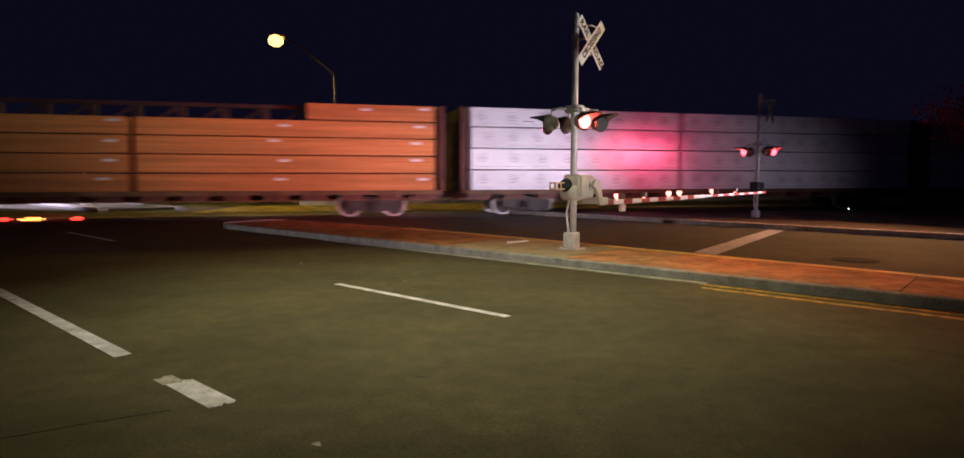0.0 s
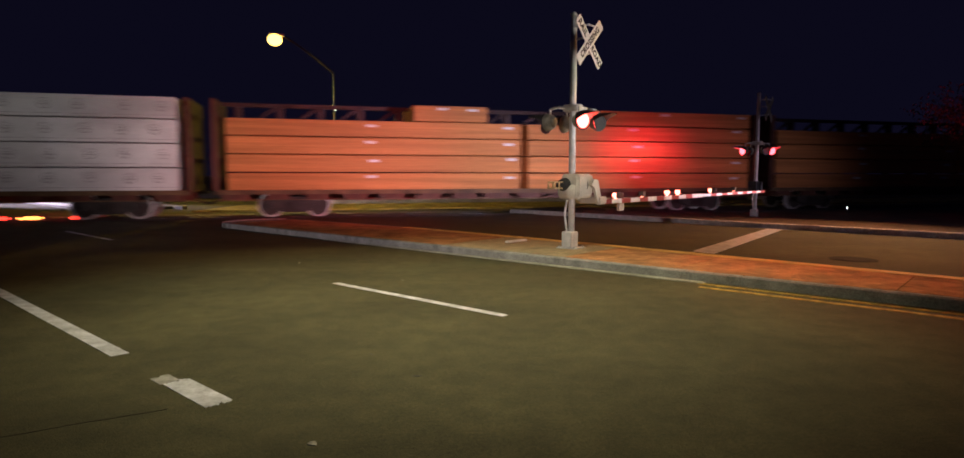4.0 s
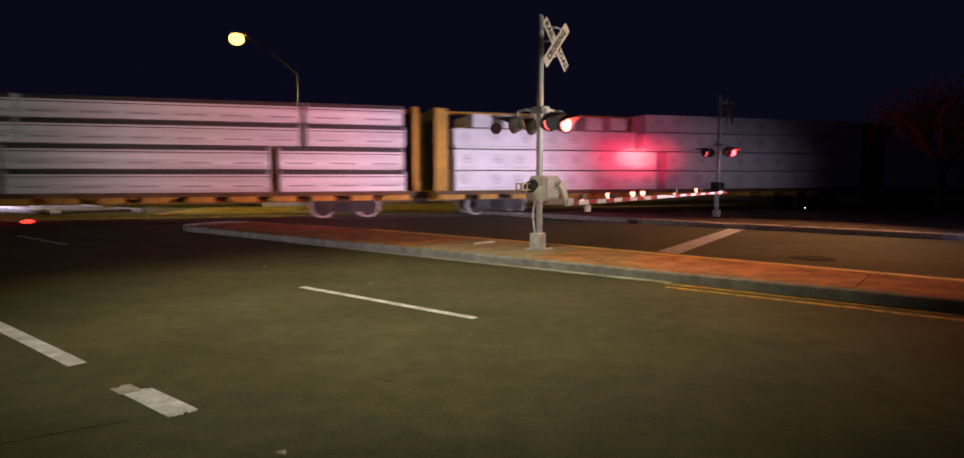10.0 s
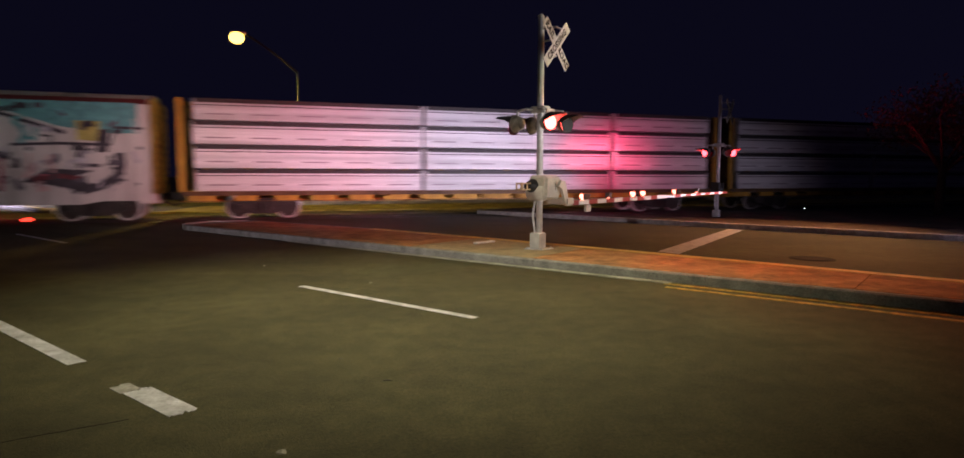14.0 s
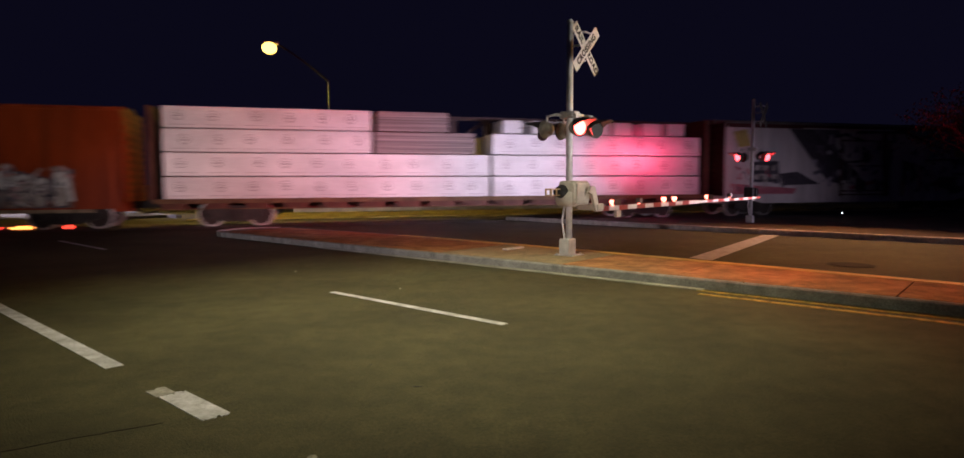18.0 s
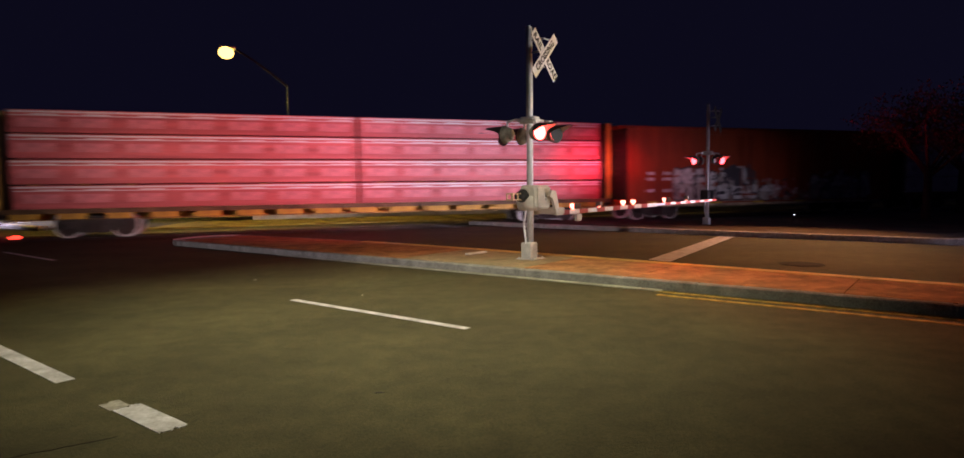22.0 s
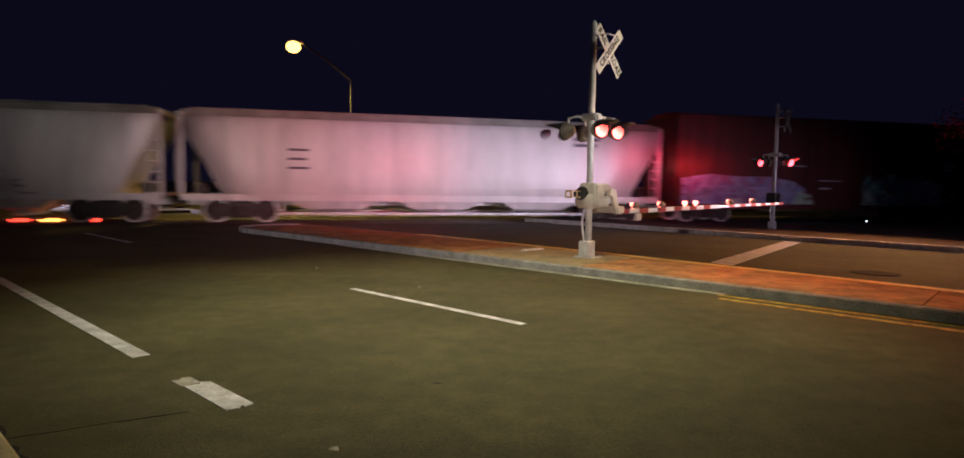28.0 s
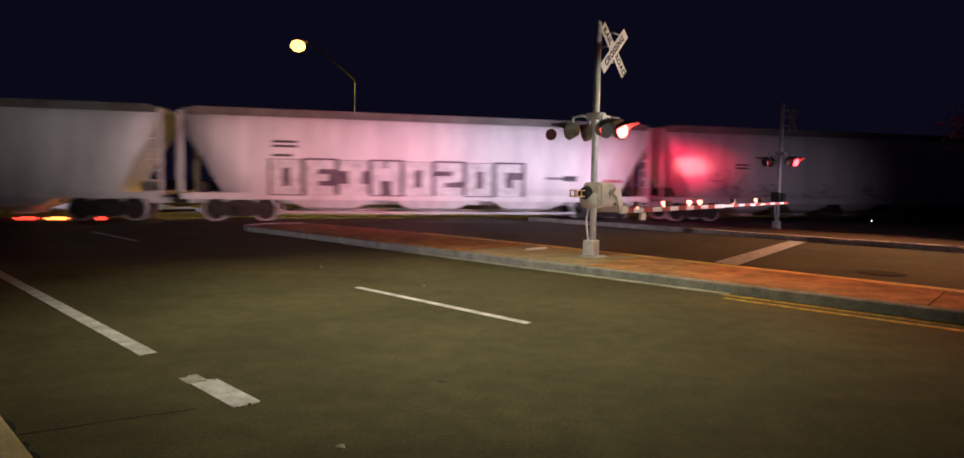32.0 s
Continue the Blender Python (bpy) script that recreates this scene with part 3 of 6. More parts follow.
for (oa, la), (ob_, lb) in zip(FAR, FAR[1:]):
    a, b = road(oa, la), road(ob_, lb)
    u = (b - a).normalized()
    side = Vector((u.y, -u.x, 0))
    bm = bmesh.new()
    slab(bm, [a, b, b + side * 0.22, a + side * 0.22], -0.2, 0.145)
    far_base = tagged(part("kerb_far", bm, M["far_kerb"]), "grey concrete kerb on the far side of the road", "kerb", "", "structure")
    n = max(1, round((b - a).length / 3.0))
    ln = (b - a).length / n
    bm = bmesh.new()
    soft_box(bm, 0.006, ln - 0.006, -0.23, 0.006, -0.2, 0.16, 0.02)
    me = as_mesh("kerb_stone", bm, M["far_kerb"])
    for i in range(n):
        if i * ln < (b - a).length - 45:
            continue
        st = new("kerb_stone", me)
        st.parent = far_base
        st.matrix_world = Matrix.Translation(a + u * ln * i) @ pose(0, 0, 0, 0, 0, math.degrees(math.atan2(u.y, u.x)))
bm = bmesh.new()
slab(bm, [road(o + 0.25, l) for o, l in FAR] + [road(o + 3.2, l) for o, l in FAR[::-1]], -0.2, 0.14)
tagged(part("pavement_far", bm, M["paving_dark"]), "dark red-brown pavement beyond the road", "pavement", "", "structure")

# beyond the crossing: median, kerb line, olive verge, wall
kerb("kerb_beyond_near", 9.45, 9.85, 31.3, 75, 0.17, 3.0, "bright white-painted kerb beyond the tracks")
tagged(part("kerb_beyond_paint", strip(9.44, 9.86, 31.28, 75, 0.1, 0.176), M["kerb_white"]), "white paint on the kerb beyond the tracks", "road marking", "", "structure")
kerb("kerb_beyond_far", 12.7, 12.95, 30.2, 75, 0.16, 3.0, "pale kerb of the median beyond the tracks")
tagged(part("median_beyond", strip(9.85, 12.7, 31.3, 75, -0.2, 0.13), M["asphalt"]), "dark paved strip between kerbs beyond the tracks", "pavement", "", "structure")
bm = bmesh.new()
slab(bm, [track(-5.2, 30.0), track(60, 30.0), track(60, 35.6), track(-3.6, 35.6)], -0.2, 0.05)
tagged(part("verge", bm, M["grass"]), "olive dry-grass verge beyond the tracks", "grass", "", "structure")
wall = thing("block_wall", track(0, 36, 0), TRACK_DEG, "low pale block wall lit by the street lamp", "wall")
bm = bmesh.new()
box(bm, -0.8, 70, -0.08, 0.08, 0, 1.36)
part("wall_body", bm, M["wall"], wall)
bm = bmesh.new()
box(bm, -0.82, 70, -0.12, 0.12, 1.36, 1.43)
part("coping", bm, M["wall"], wall)
bm = bmesh.new()
box(bm, -0.2, 0.2, -0.13, 0.13, 0, 1.36)
me = as_mesh("pier", bm, M["wall"])
for i in range(16):
    again("pier", me, wall, pose(-0.6 + i * 4.0, 0, 0))

# rails, sleepers, ballast, crossing panels
for s0, s1 in ((8.6, 110), (-120, -16.8)):
    bm = bmesh.new()
    prof = [(-2.6, -0.1), (-1.7, 0.02), (1.7, 0.02), (2.6, -0.1), (2.6, -0.3), (-2.6, -0.3)]
    a = [bm.verts.new(track(s0, D_TRACK + d, z)) for d, z in prof]
    c = [bm.verts.new(track(s1, D_TRACK + d, z)) for d, z in prof]
    for i in range(6):
        bm.faces.new((a[i], a[(i + 1) % 6], c[(i + 1) % 6], c[i]))
    bm.faces.new(a)
    bm.faces.new(c[::-1])
    tagged(part("ballast_bed", bm, M["ballast"]), "grey crushed-stone ballast under the track", "ballast", "", "stuff")
for d in (-0.7175, 0.7175):
    bm = bmesh.new()
    a, c = [], []
    prof = [(-0.07, -0.02), (0.07, -0.02), (0.03, 0.0), (0.03, 0.012), (-0.03, 0.012), (-0.03, 0.0)]
    a = [bm.verts.new(track(-200, D_TRACK + d + y, z)) for y, z in prof]
    c = [bm.verts.new(track(200, D_TRACK + d + y, z)) for y, z in prof]
    for i in range(6):
        bm.faces.new((a[i], a[(i + 1) % 6], c[(i + 1) % 6], c[i]))
    tagged(part("rail", bm, M["rail"]), "polished steel rail crossing the road", "rail", "rails", "structure")
deck = thing("crossing_deck", track(-4, D_TRACK, 0), TRACK_DEG, "dark concrete crossing panels between the rails", "crossing panels")
deck["kind"] = "structure"
for y0, y1 in ((-1.9, -0.80), (-0.62, 0.62), (0.80, 1.9)):
    bm = bmesh.new()
    soft_box(bm, 0.01, 2.39, y0, y1, -0.1, 0.008, 0.012)
    me = as_mesh("panel", bm, M["panel"])
    for i in range(10):
        again("panel", me, deck, pose(-12.4 + i * 2.4, 0, 0))

# manhole cover and litter
hole = thing("manhole_cover", road(13.84, 2.63, 0), ROAD_DEG, "dark round iron manhole cover set in the road", "manhole cover")
bm = bmesh.new()
cyl(bm, (0, 0, -0.05), (0, 0, 0.006), 0.42, n=28)
part("ring", bm, M["manhole"], hole)
bm = bmesh.new()
cyl(bm, (0, 0, 0.0), (0, 0, 0.012), 0.34, n=28)
part("lid", bm, M["manhole"], hole)
lit = thing("litter_board", road(10.89, 8.63, 0.15), ROAD_DEG - 92, "pale board lying on the median pavers", "litter")
bm = bmesh.new()
soft_box(bm, -0.31, 0.31, -0.07, 0.07, 0.0, 0.04, 0.012)
part("board", bm, M["paper"], lit)
for o, l, r in ((2.08, 3.18, 0.034), (6.38, 10.16, 0.03), (3.52, 4.43, 0.016), (3.38, 3.66, 0.0185), (6.39, 7.29, 0.02), (7.6, 2.1, 0.016), (10.0, 3.4, 0.03), (10.4, 1.5, 0.025)):
    bm = bmesh.new()
    bmesh.ops.create_icosphere(bm, subdivisions=1, radius=r)
    for v in bm.verts:
        v.co = Vector((v.co.x * rnd.uniform(0.7, 1.5) * (2.6 if r == 0.0185 else 1), v.co.y * rnd.uniform(0.7, 1.3), max(0, v.co.z * 0.5)))
    z = 0.135 if 9.2 < o < 11.6 else 0.0
    ob = tagged(part("pebble", bm, M["gutter" if r > 0.019 else "iron"]), "small pale stone lying on the asphalt", "stone", "loose stones")
    ob.matrix_world = Matrix.Translation(road(o, l, z))
# ---- the train ----
SPEED = 9.6
WAGONS = []


def at_track(s):
    return Matrix.Translation(track(s, D_TRACK)) @ pose(0, 0, 0, 0, 0, TRACK_DEG)


def wagon(name, front, rear, label, category):
    ob = new(name)
    ob.empty_display_size = 0.3
    mid_s = (front + rear) / 2
    ob.matrix_world = at_track(mid_s)
    tagged(ob, label, category, "wagons of the freight train")
    WAGONS.append((ob, mid_s))
    return ob, (front - rear) / 2


def wheel_mesh():
    bm = bmesh.new()
    n = 28
    prof = [(0.10, 0.06), (0.16, 0.045), (0.34, 0.035), (0.40, 0.065), (0.455, 0.065), (0.46, -0.05), (0.49, -0.065), (0.49, -0.085), (0.36, -0.08), (0.33, -0.02), (0.15, -0.02), (0.10, -0.06)]
    rings = [[bm.verts.new((r * math.cos(2 * math.pi * i / n), -y, r * math.sin(2 * math.pi * i / n) + 0.47)) for i in range(n)] for r, y in prof]
    for a, c in zip(rings, rings[1:]):
        for i in range(n):
            bm.faces.new((a[i], a[(i + 1) % n], c[(i + 1) % n], c[i]))
    bm.faces.new(rings[0])
    bm.faces.new(rings[-1][::-1])
    for f in bm.faces:
        r = sum(math.hypot(v.co.x, v.co.z - 0.47) for v in f.verts) / len(f.verts)
        f.material_index = 1 if r > 0.415 else 0
    me = as_mesh("wheel", bm, M["wheel_face"], False)
    me.materials.append(M["wheel"])
    return me


def truck_mesh():
    bm = bmesh.new()
    for y in (-1.0, 1.0):
        pts = [(-1.06, 0.60), (-1.06, 0.38), (-0.72, 0.36), (-0.42, 0.20), (0.42, 0.20), (0.72, 0.36), (1.06, 0.38), (1.06, 0.60), (0.62, 0.68), (0.35, 0.80), (-0.35, 0.80), (-0.62, 0.68)]
        prism(bm, pts, y - 0.08, y + 0.08)
        for x in (-0.89, 0.89):
            cyl(bm, (x, y - 0.16, 0.47), (x, y + 0.16, 0.47), 0.13, n=10)
        for x in (-0.2, 0.0, 0.2):
            cyl(bm, (x, y - 0.11 if y < 0 else y + 0.11, 0.26), (x, y - 0.11 if y < 0 else y + 0.11, 0.62), 0.075, n=8)
    box(bm, -0.25, 0.25, -1.0, 1.0, 0.45, 0.80)
    return as_mesh("bogie", bm, M["steel_dark"])


def axle_mesh():
    bm = bmesh.new()
    cyl(bm, (0, -1.0, 0.47), (0, 1.0, 0.47), 0.085, n=10)
    return as_mesh("axle", bm, M["steel_dark"])


def coupler_mesh():
    bm = bmesh.new()
    box(bm, -0.75, 0.02, -0.11, 0.11, 0.72, 0.98)
    prism(bm, [(-0.05, 0.70), (0.18, 0.74), (0.22, 0.95), (-0.05, 1.02)], -0.17, 0.13)
    cyl(bm, (-0.4, -0.3, 0.66), (0.1, -0.18, 0.5), 0.03, n=6)
    return as_mesh("coupler", bm, M["steel_dark"])


WHEEL, TRUCK, AXLE, COUPLER = wheel_mesh(), truck_mesh(), axle_mesh(), coupler_mesh()


def running_gear(ob, half, inset):
    for sgn in (1, -1):
        tr = again("bogie", TRUCK, ob, pose(sgn * (half - inset), 0, 0))
        for x in (-0.89, 0.89):
            again("axle", AXLE, tr, pose(x, 0, 0))
            again("wheel", WHEEL, tr, pose(x, -0.78, 0))
            again("wheel", WHEEL, tr, pose(x, 0.78, 0, 0, 0, 180))
        again("coupler", COUPLER, ob, pose(sgn * half, 0, 0, 0, 0, 0 if sgn > 0 else 180))


def ladder(ob, x, y, z0, z1, material, w=0.42):
    bm = bmesh.new()
    for dx in (-w / 2, w / 2):
        box(bm, x + dx - 0.02, x + dx + 0.02, y - 0.02, y + 0.02, z0, z1)
    n = int((z1 - z0) / 0.38)
    for i in range(n):
        z = z0 + 0.15 + i * 0.38
        box(bm, x - w / 2, x + w / 2, y - 0.018, y + 0.018, z - 0.018, z + 0.018)
    part("ladder", bm, material, ob)


def stamp_mark():
    """A printed stamp: a ring, heavier below, round two short bars."""
    bm = bmesh.new()
    for z, w, h in ((-0.05, 0.10, 0.05), (0.04, 0.07, 0.03)):
        box(bm, -w, w, -0.004, 0.002, z, z + h)
    arc = [2 * math.pi * k / 16 for k in range(17)]
    for k, (a0, a1) in enumerate(zip(arc, arc[1:])):
        w = 0.035 if 8 <= k < 16 else 0.022
        prism(bm, [(r * math.cos(a), r * math.sin(a)) for r, a in ((0.19, a0), (0.19, a1), (0.19 - w, a1), (0.19 - w, a0))], -0.004, 0.002)
    return as_mesh("print", bm, M["print_grey"])


def bar_mark(w, h, material):
    bm = bmesh.new()
    box(bm, -w / 2, w / 2, -0.004, 0.002, -h / 2, h / 2)
    return as_mesh("print", bm, M[material])


TAG = bar_mark(0.42, 0.10, "gr_white")
STAMP, FINE_DASH, DASH, LONG_DASH, PALE, PALE_LINE = stamp_mark(), bar_mark(0.9, 0.025, "print_faint"), bar_mark(0.34, 0.035, "print_grey"), bar_mark(1.0, 0.05, "print_grey"), bar_mark(1.15, 0.30, "print_pale"), bar_mark(0.8, 0.05, "print_line")


def bundles(ob, cols, tiers, s_mid, material, style, label, jitter=0.02):
    """Lumber packs on a wagon: cols of (s from, s to, tier from, tier to) on both sides of the centre beam."""
    rn = random.Random(int(abs(s_mid) * 10))
    for a, b, k0, k1 in cols:
        for k in range(k0, k1):
            z0, z1 = tiers[k] + (0.04 if k else 0.004), tiers[k + 1]
            n = max(1, round((b - a) / 11.0))
            for i in range(n):
                x0, x1 = a + (b - a) * i / n - s_mid + 0.01 + rn.uniform(0, jitter), a + (b - a) * (i + 1) / n - s_mid - 0.01 - rn.uniform(0, jitter)
                for side in (-1, 1):
                    y = side * 0.80 + rn.uniform(-0.025, 0.025)
                    bm = bmesh.new()
                    soft_box(bm, x0, x1, y - 0.61, y + 0.61, z0, z1, 0.022)
                    pc = part("lumber_pack", bm, material, ob, label)
                    if side > 0 or not style:
                        continue
                    if style == "tag":
                        for x in (x0 + 0.45 * (x1 - x0) + rn.uniform(-0.25, 0.25), x1 - rn.uniform(0.4, 0.8)):
                            again("print", TAG, pc, pose(x, y - 0.612, z1 - 0.12 - rn.uniform(0, 0.1)))
                        continue
                    w, h, f = x1 - x0, z1 - z0, y - 0.612
                    m = max(1, round(w / (1.18 if style == "ring" else 1.55)))
                    for q in range(m):
                        x = x0 + (q + 0.5) * w / m + rn.uniform(-0.08, 0.08)
                        zc = (z0 + z1) / 2
                        if style == "ring":
                            again("print", STAMP, pc, pose(x + rn.uniform(-0.15, 0.15), f, zc + 0.06 + rn.uniform(-0.03, 0.03)))
                            again("print", FINE_DASH, pc, pose(x + 0.1, f, zc - h * 0.36))
                        elif style == "line":
                            again("print", LONG_DASH, pc, pose(x, f, zc - h * 0.22))
                            again("print", DASH, pc, pose(x + 0.3, f, zc + h * 0.2))
                        else:
                            again("print", PALE, pc, pose(x, f, zc - h * 0.06))
                            again("print", PALE_LINE, pc, pose(x + 0.2, f, zc + h * 0.30))
                    for dz, th in ((0.075, 0.15), (0.235, 0.03)) if style == "line" else ((0.07, 0.06), (0.19, 0.028)) if style == "pale" else ():
                        key = (round(w, 2), th, style)
                        if key not in MARKS:
                            MARKS[key] = bar_mark(w - 0.1, th, "print_line" if style == "pale" else "strap")
                        again("print", MARKS[key], pc, pose((x0 + x1) / 2, f, z1 - dz))


MARKS = {}


def centerbeam(front, rear, paint, label, plated=False):
    ob, half = wagon("centerbeam_flatcar", front, rear, label, "flatcar")
    e = half - 0.45
    bm = bmesh.new()
    box(bm, -e, e, -1.42, 1.42, 0.97, 1.05)
    box(bm, -e, e, -0.3, 0.3, 0.62, 0.97)
    for x in np.linspace(-e + 1.0, e - 1.0, 17):
        box(bm, x - 0.05, x + 0.05, -1.40, 1.40, 0.82, 0.97)
    part("deck", bm, paint, ob)
    for y in (-1.46, 1.42):
        bm = bmesh.new()
        box(bm, -e, e, y, y + 0.04, 0.90, 1.06)
        box(bm, -e, e, y - 0.02, y + 0.06, 0.68, 0.71)
        part("side_sill", bm, M["sill_rust"], ob)
    bm = bmesh.new()
    box(bm, -0.40, 0.40, -0.03, 0.03, 0.71, 0.90)
    box(bm, -0.12, 0.12, -0.045, 0.05, 0.74, 0.88)
    pk = as_mesh("sill_panel", bm, paint)
    n = int(2 * e / 1.4)
    for i in range(n):
        for y in (-1.45, 1.45):
            again("sill_panel", pk, ob, pose(-e + (i + 0.5) * 2 * e / n, y, 0, 0, 0, 0 if y < 0 else 180))
    bm = bmesh.new()
    box(bm, -0.12, 0.12, -1.44, 1.44, -0.05, 0.05)
    stiff = as_mesh("stiffener", bm, M["end_dark"])
    bm = bmesh.new()
    box(bm, -0.09, 0.09, 0, 0.06, 1.05, 4.42)
    post = as_mesh("corner_post", bm, paint)
    bm = bmesh.new()
    box(bm, -0.15, 0.15, 0, 0.04, 1.05, 4.40)
    rim = as_mesh("edge_plate", bm, paint)
    for sgn in (1, -1):
        bm = bmesh.new()
        box(bm, sgn * e - 0.06, sgn * e + 0.06, -1.40, 1.40, 1.05, 4.42)
        bulk = part("bulkhead", bm, M["end_dark"], ob, "dark bulkhead plate")
        for z in (1.5, 2.3, 3.1, 3.9):
            again("stiffener", stiff, bulk, pose(sgn * e, 0, z))
        for y in (-1.46, 1.40):
            again("corner_post", post, bulk, pose(sgn * e, y, 0))
            if plated and sgn < 0:
                again("edge_plate", rim, bulk, pose(sgn * (e - 0.27), y + 0.01, 0))
    bm = bmesh.new()
    box(bm, -e, e, -0.16, 0.16, 4.28, 4.42)
    for x in np.linspace(-e + 0.7, e - 0.7, 15):
        box(bm, x - 0.13, x + 0.13, -0.12, 0.12, 1.05, 4.28)
    for x in np.linspace(-e + 0.7, e - 0.7, 15)[:-1]:
        prism(bm, [(x, 3.35), (x + 0.13, 3.35), (x + 1.5, 4.28), (x + 1.3, 4.28)], -0.05, 0.05)
    part("center_beam", bm, M["beam_dark"] if paint is M["car_brown"] else paint, ob)
    running_gear(ob, half, 3.2)
    return ob, (front + rear) / 2


T5 = [1.06, 1.71, 2.40, 3.08, 3.74, 4.40]
T4 = [1.06, 1.87, 2.75, 3.62, 4.43]
WHITE_LUMBER = "bundle of lumber in white printed wrap"
ob, c = centerbeam(53.4, 29.5, M["car_brown"], "centerbeam flatcar loaded with white-wrapped lumber")
bundles(ob, [(30.2, 52.7, 0, 4)], T4, c, M["wrap_white"], "ring", WHITE_LUMBER)
ob, c = centerbeam(29.5, 5.45, M["car_brown"], "centerbeam flatcar stacked full with white-wrapped lumber")
bundles(ob, [(6.2, 15.8, 0, 4), (16.0, 28.8, 0, 4)], T4, c, M["wrap_white"], "ring", WHITE_LUMBER)
ob, c = centerbeam(5.45, -18.1, M["car_brown"], "brown centerbeam flatcar with tan lumber, upper tier half empty")
bundles(ob, [(-0.22, 4.75, 4, 5), (-6.2, 4.75, 0, 4), (-17.4, -6.4, 0, 4)], T5, c, M["wood_tan"], "tag", "bundle of bare tan lumber")
ob, c = centerbeam(-18.1, -42.3, M["car_brown"], "brown centerbeam flatcar with tan lumber and gaps on top")
bundles(ob, [(-26.9, -18.85, 4, 5), (-34.5, -31.4, 4, 5), (-29.7, -18.85, 0, 4), (-41.5, -29.95, 0, 4)], T5, c, M["wood_tan"], "tag", "bundle of bare tan lumber")
ob, c = centerbeam(-42.3, -66.2, M["car_brown"], "brown centerbeam flatcar with white lumber stepped in height")
bundles(ob, [(-52.7, -43.1, 0, 4), (-59.45, -52.75, 0, 3), (-65.45, -59.85, 0, 3)], T4, c, M["wrap_white"], "ring", WHITE_LUMBER)
ob, c = centerbeam(-66.2, -90.15, M["car_yellow"], "yellow centerbeam flatcar with white lumber and small top bundles", True)
bundles(ob, [(-78.9, -67.1, 0, 2), (-80.0, -67.1, 2, 4), (-89.0, -79.3, 0, 2), (-89.0, -80.4, 2, 3)], T4, c, M["wrap_white"], "ring", WHITE_LUMBER)
bundles(ob, [(x, x + 0.85, 3, 4) for x in (-88.2, -86.9, -85.6, -84.3, -83.0, -81.8)], [1.06, 1.87, 2.75, 3.62, 4.22], c, M["wrap_white"], "", WHITE_LUMBER)
ob, c = centerbeam(-90.15, -114.2, M["car_yellow"], "yellow centerbeam flatcar full of silver-wrapped lumber")
bundles(ob, [(-95.9, -91.0, 0, 2), (-94.9, -91.0, 2, 4), (-113.4, -96.1, 0, 2), (-113.4, -95.0, 2, 4)], T4, c, M["wrap_silver"], "line", "bundle of lumber in silvery wrap", 0.1)
ob, c = centerbeam(-114.2, -138.1, M["car_yellow"], "yellow centerbeam flatcar full of silver-wrapped lumber")
bundles(ob, [(-120.0, -115.0, 0, 4), (-137.3, -120.2, 0, 4)], T4, c, M["wrap_silver"], "line", "bundle of lumber in silvery wrap", 0.1)


def bars(ob, x0, z0, w, rows, y=-1.556, material="gr_dark", h=0.09):
    """Stencilled lines that cannot be read, each bar a part."""
    for i, ln in enumerate(rows):
        if ln:
            bm = bmesh.new()
            box(bm, x0, x0 + w * ln, y - 0.004, y + 0.004, z0 - i * h * 1.9, z0 - i * h * 1.9 + h)
            part("stencil_bar", bm, M[material], ob)


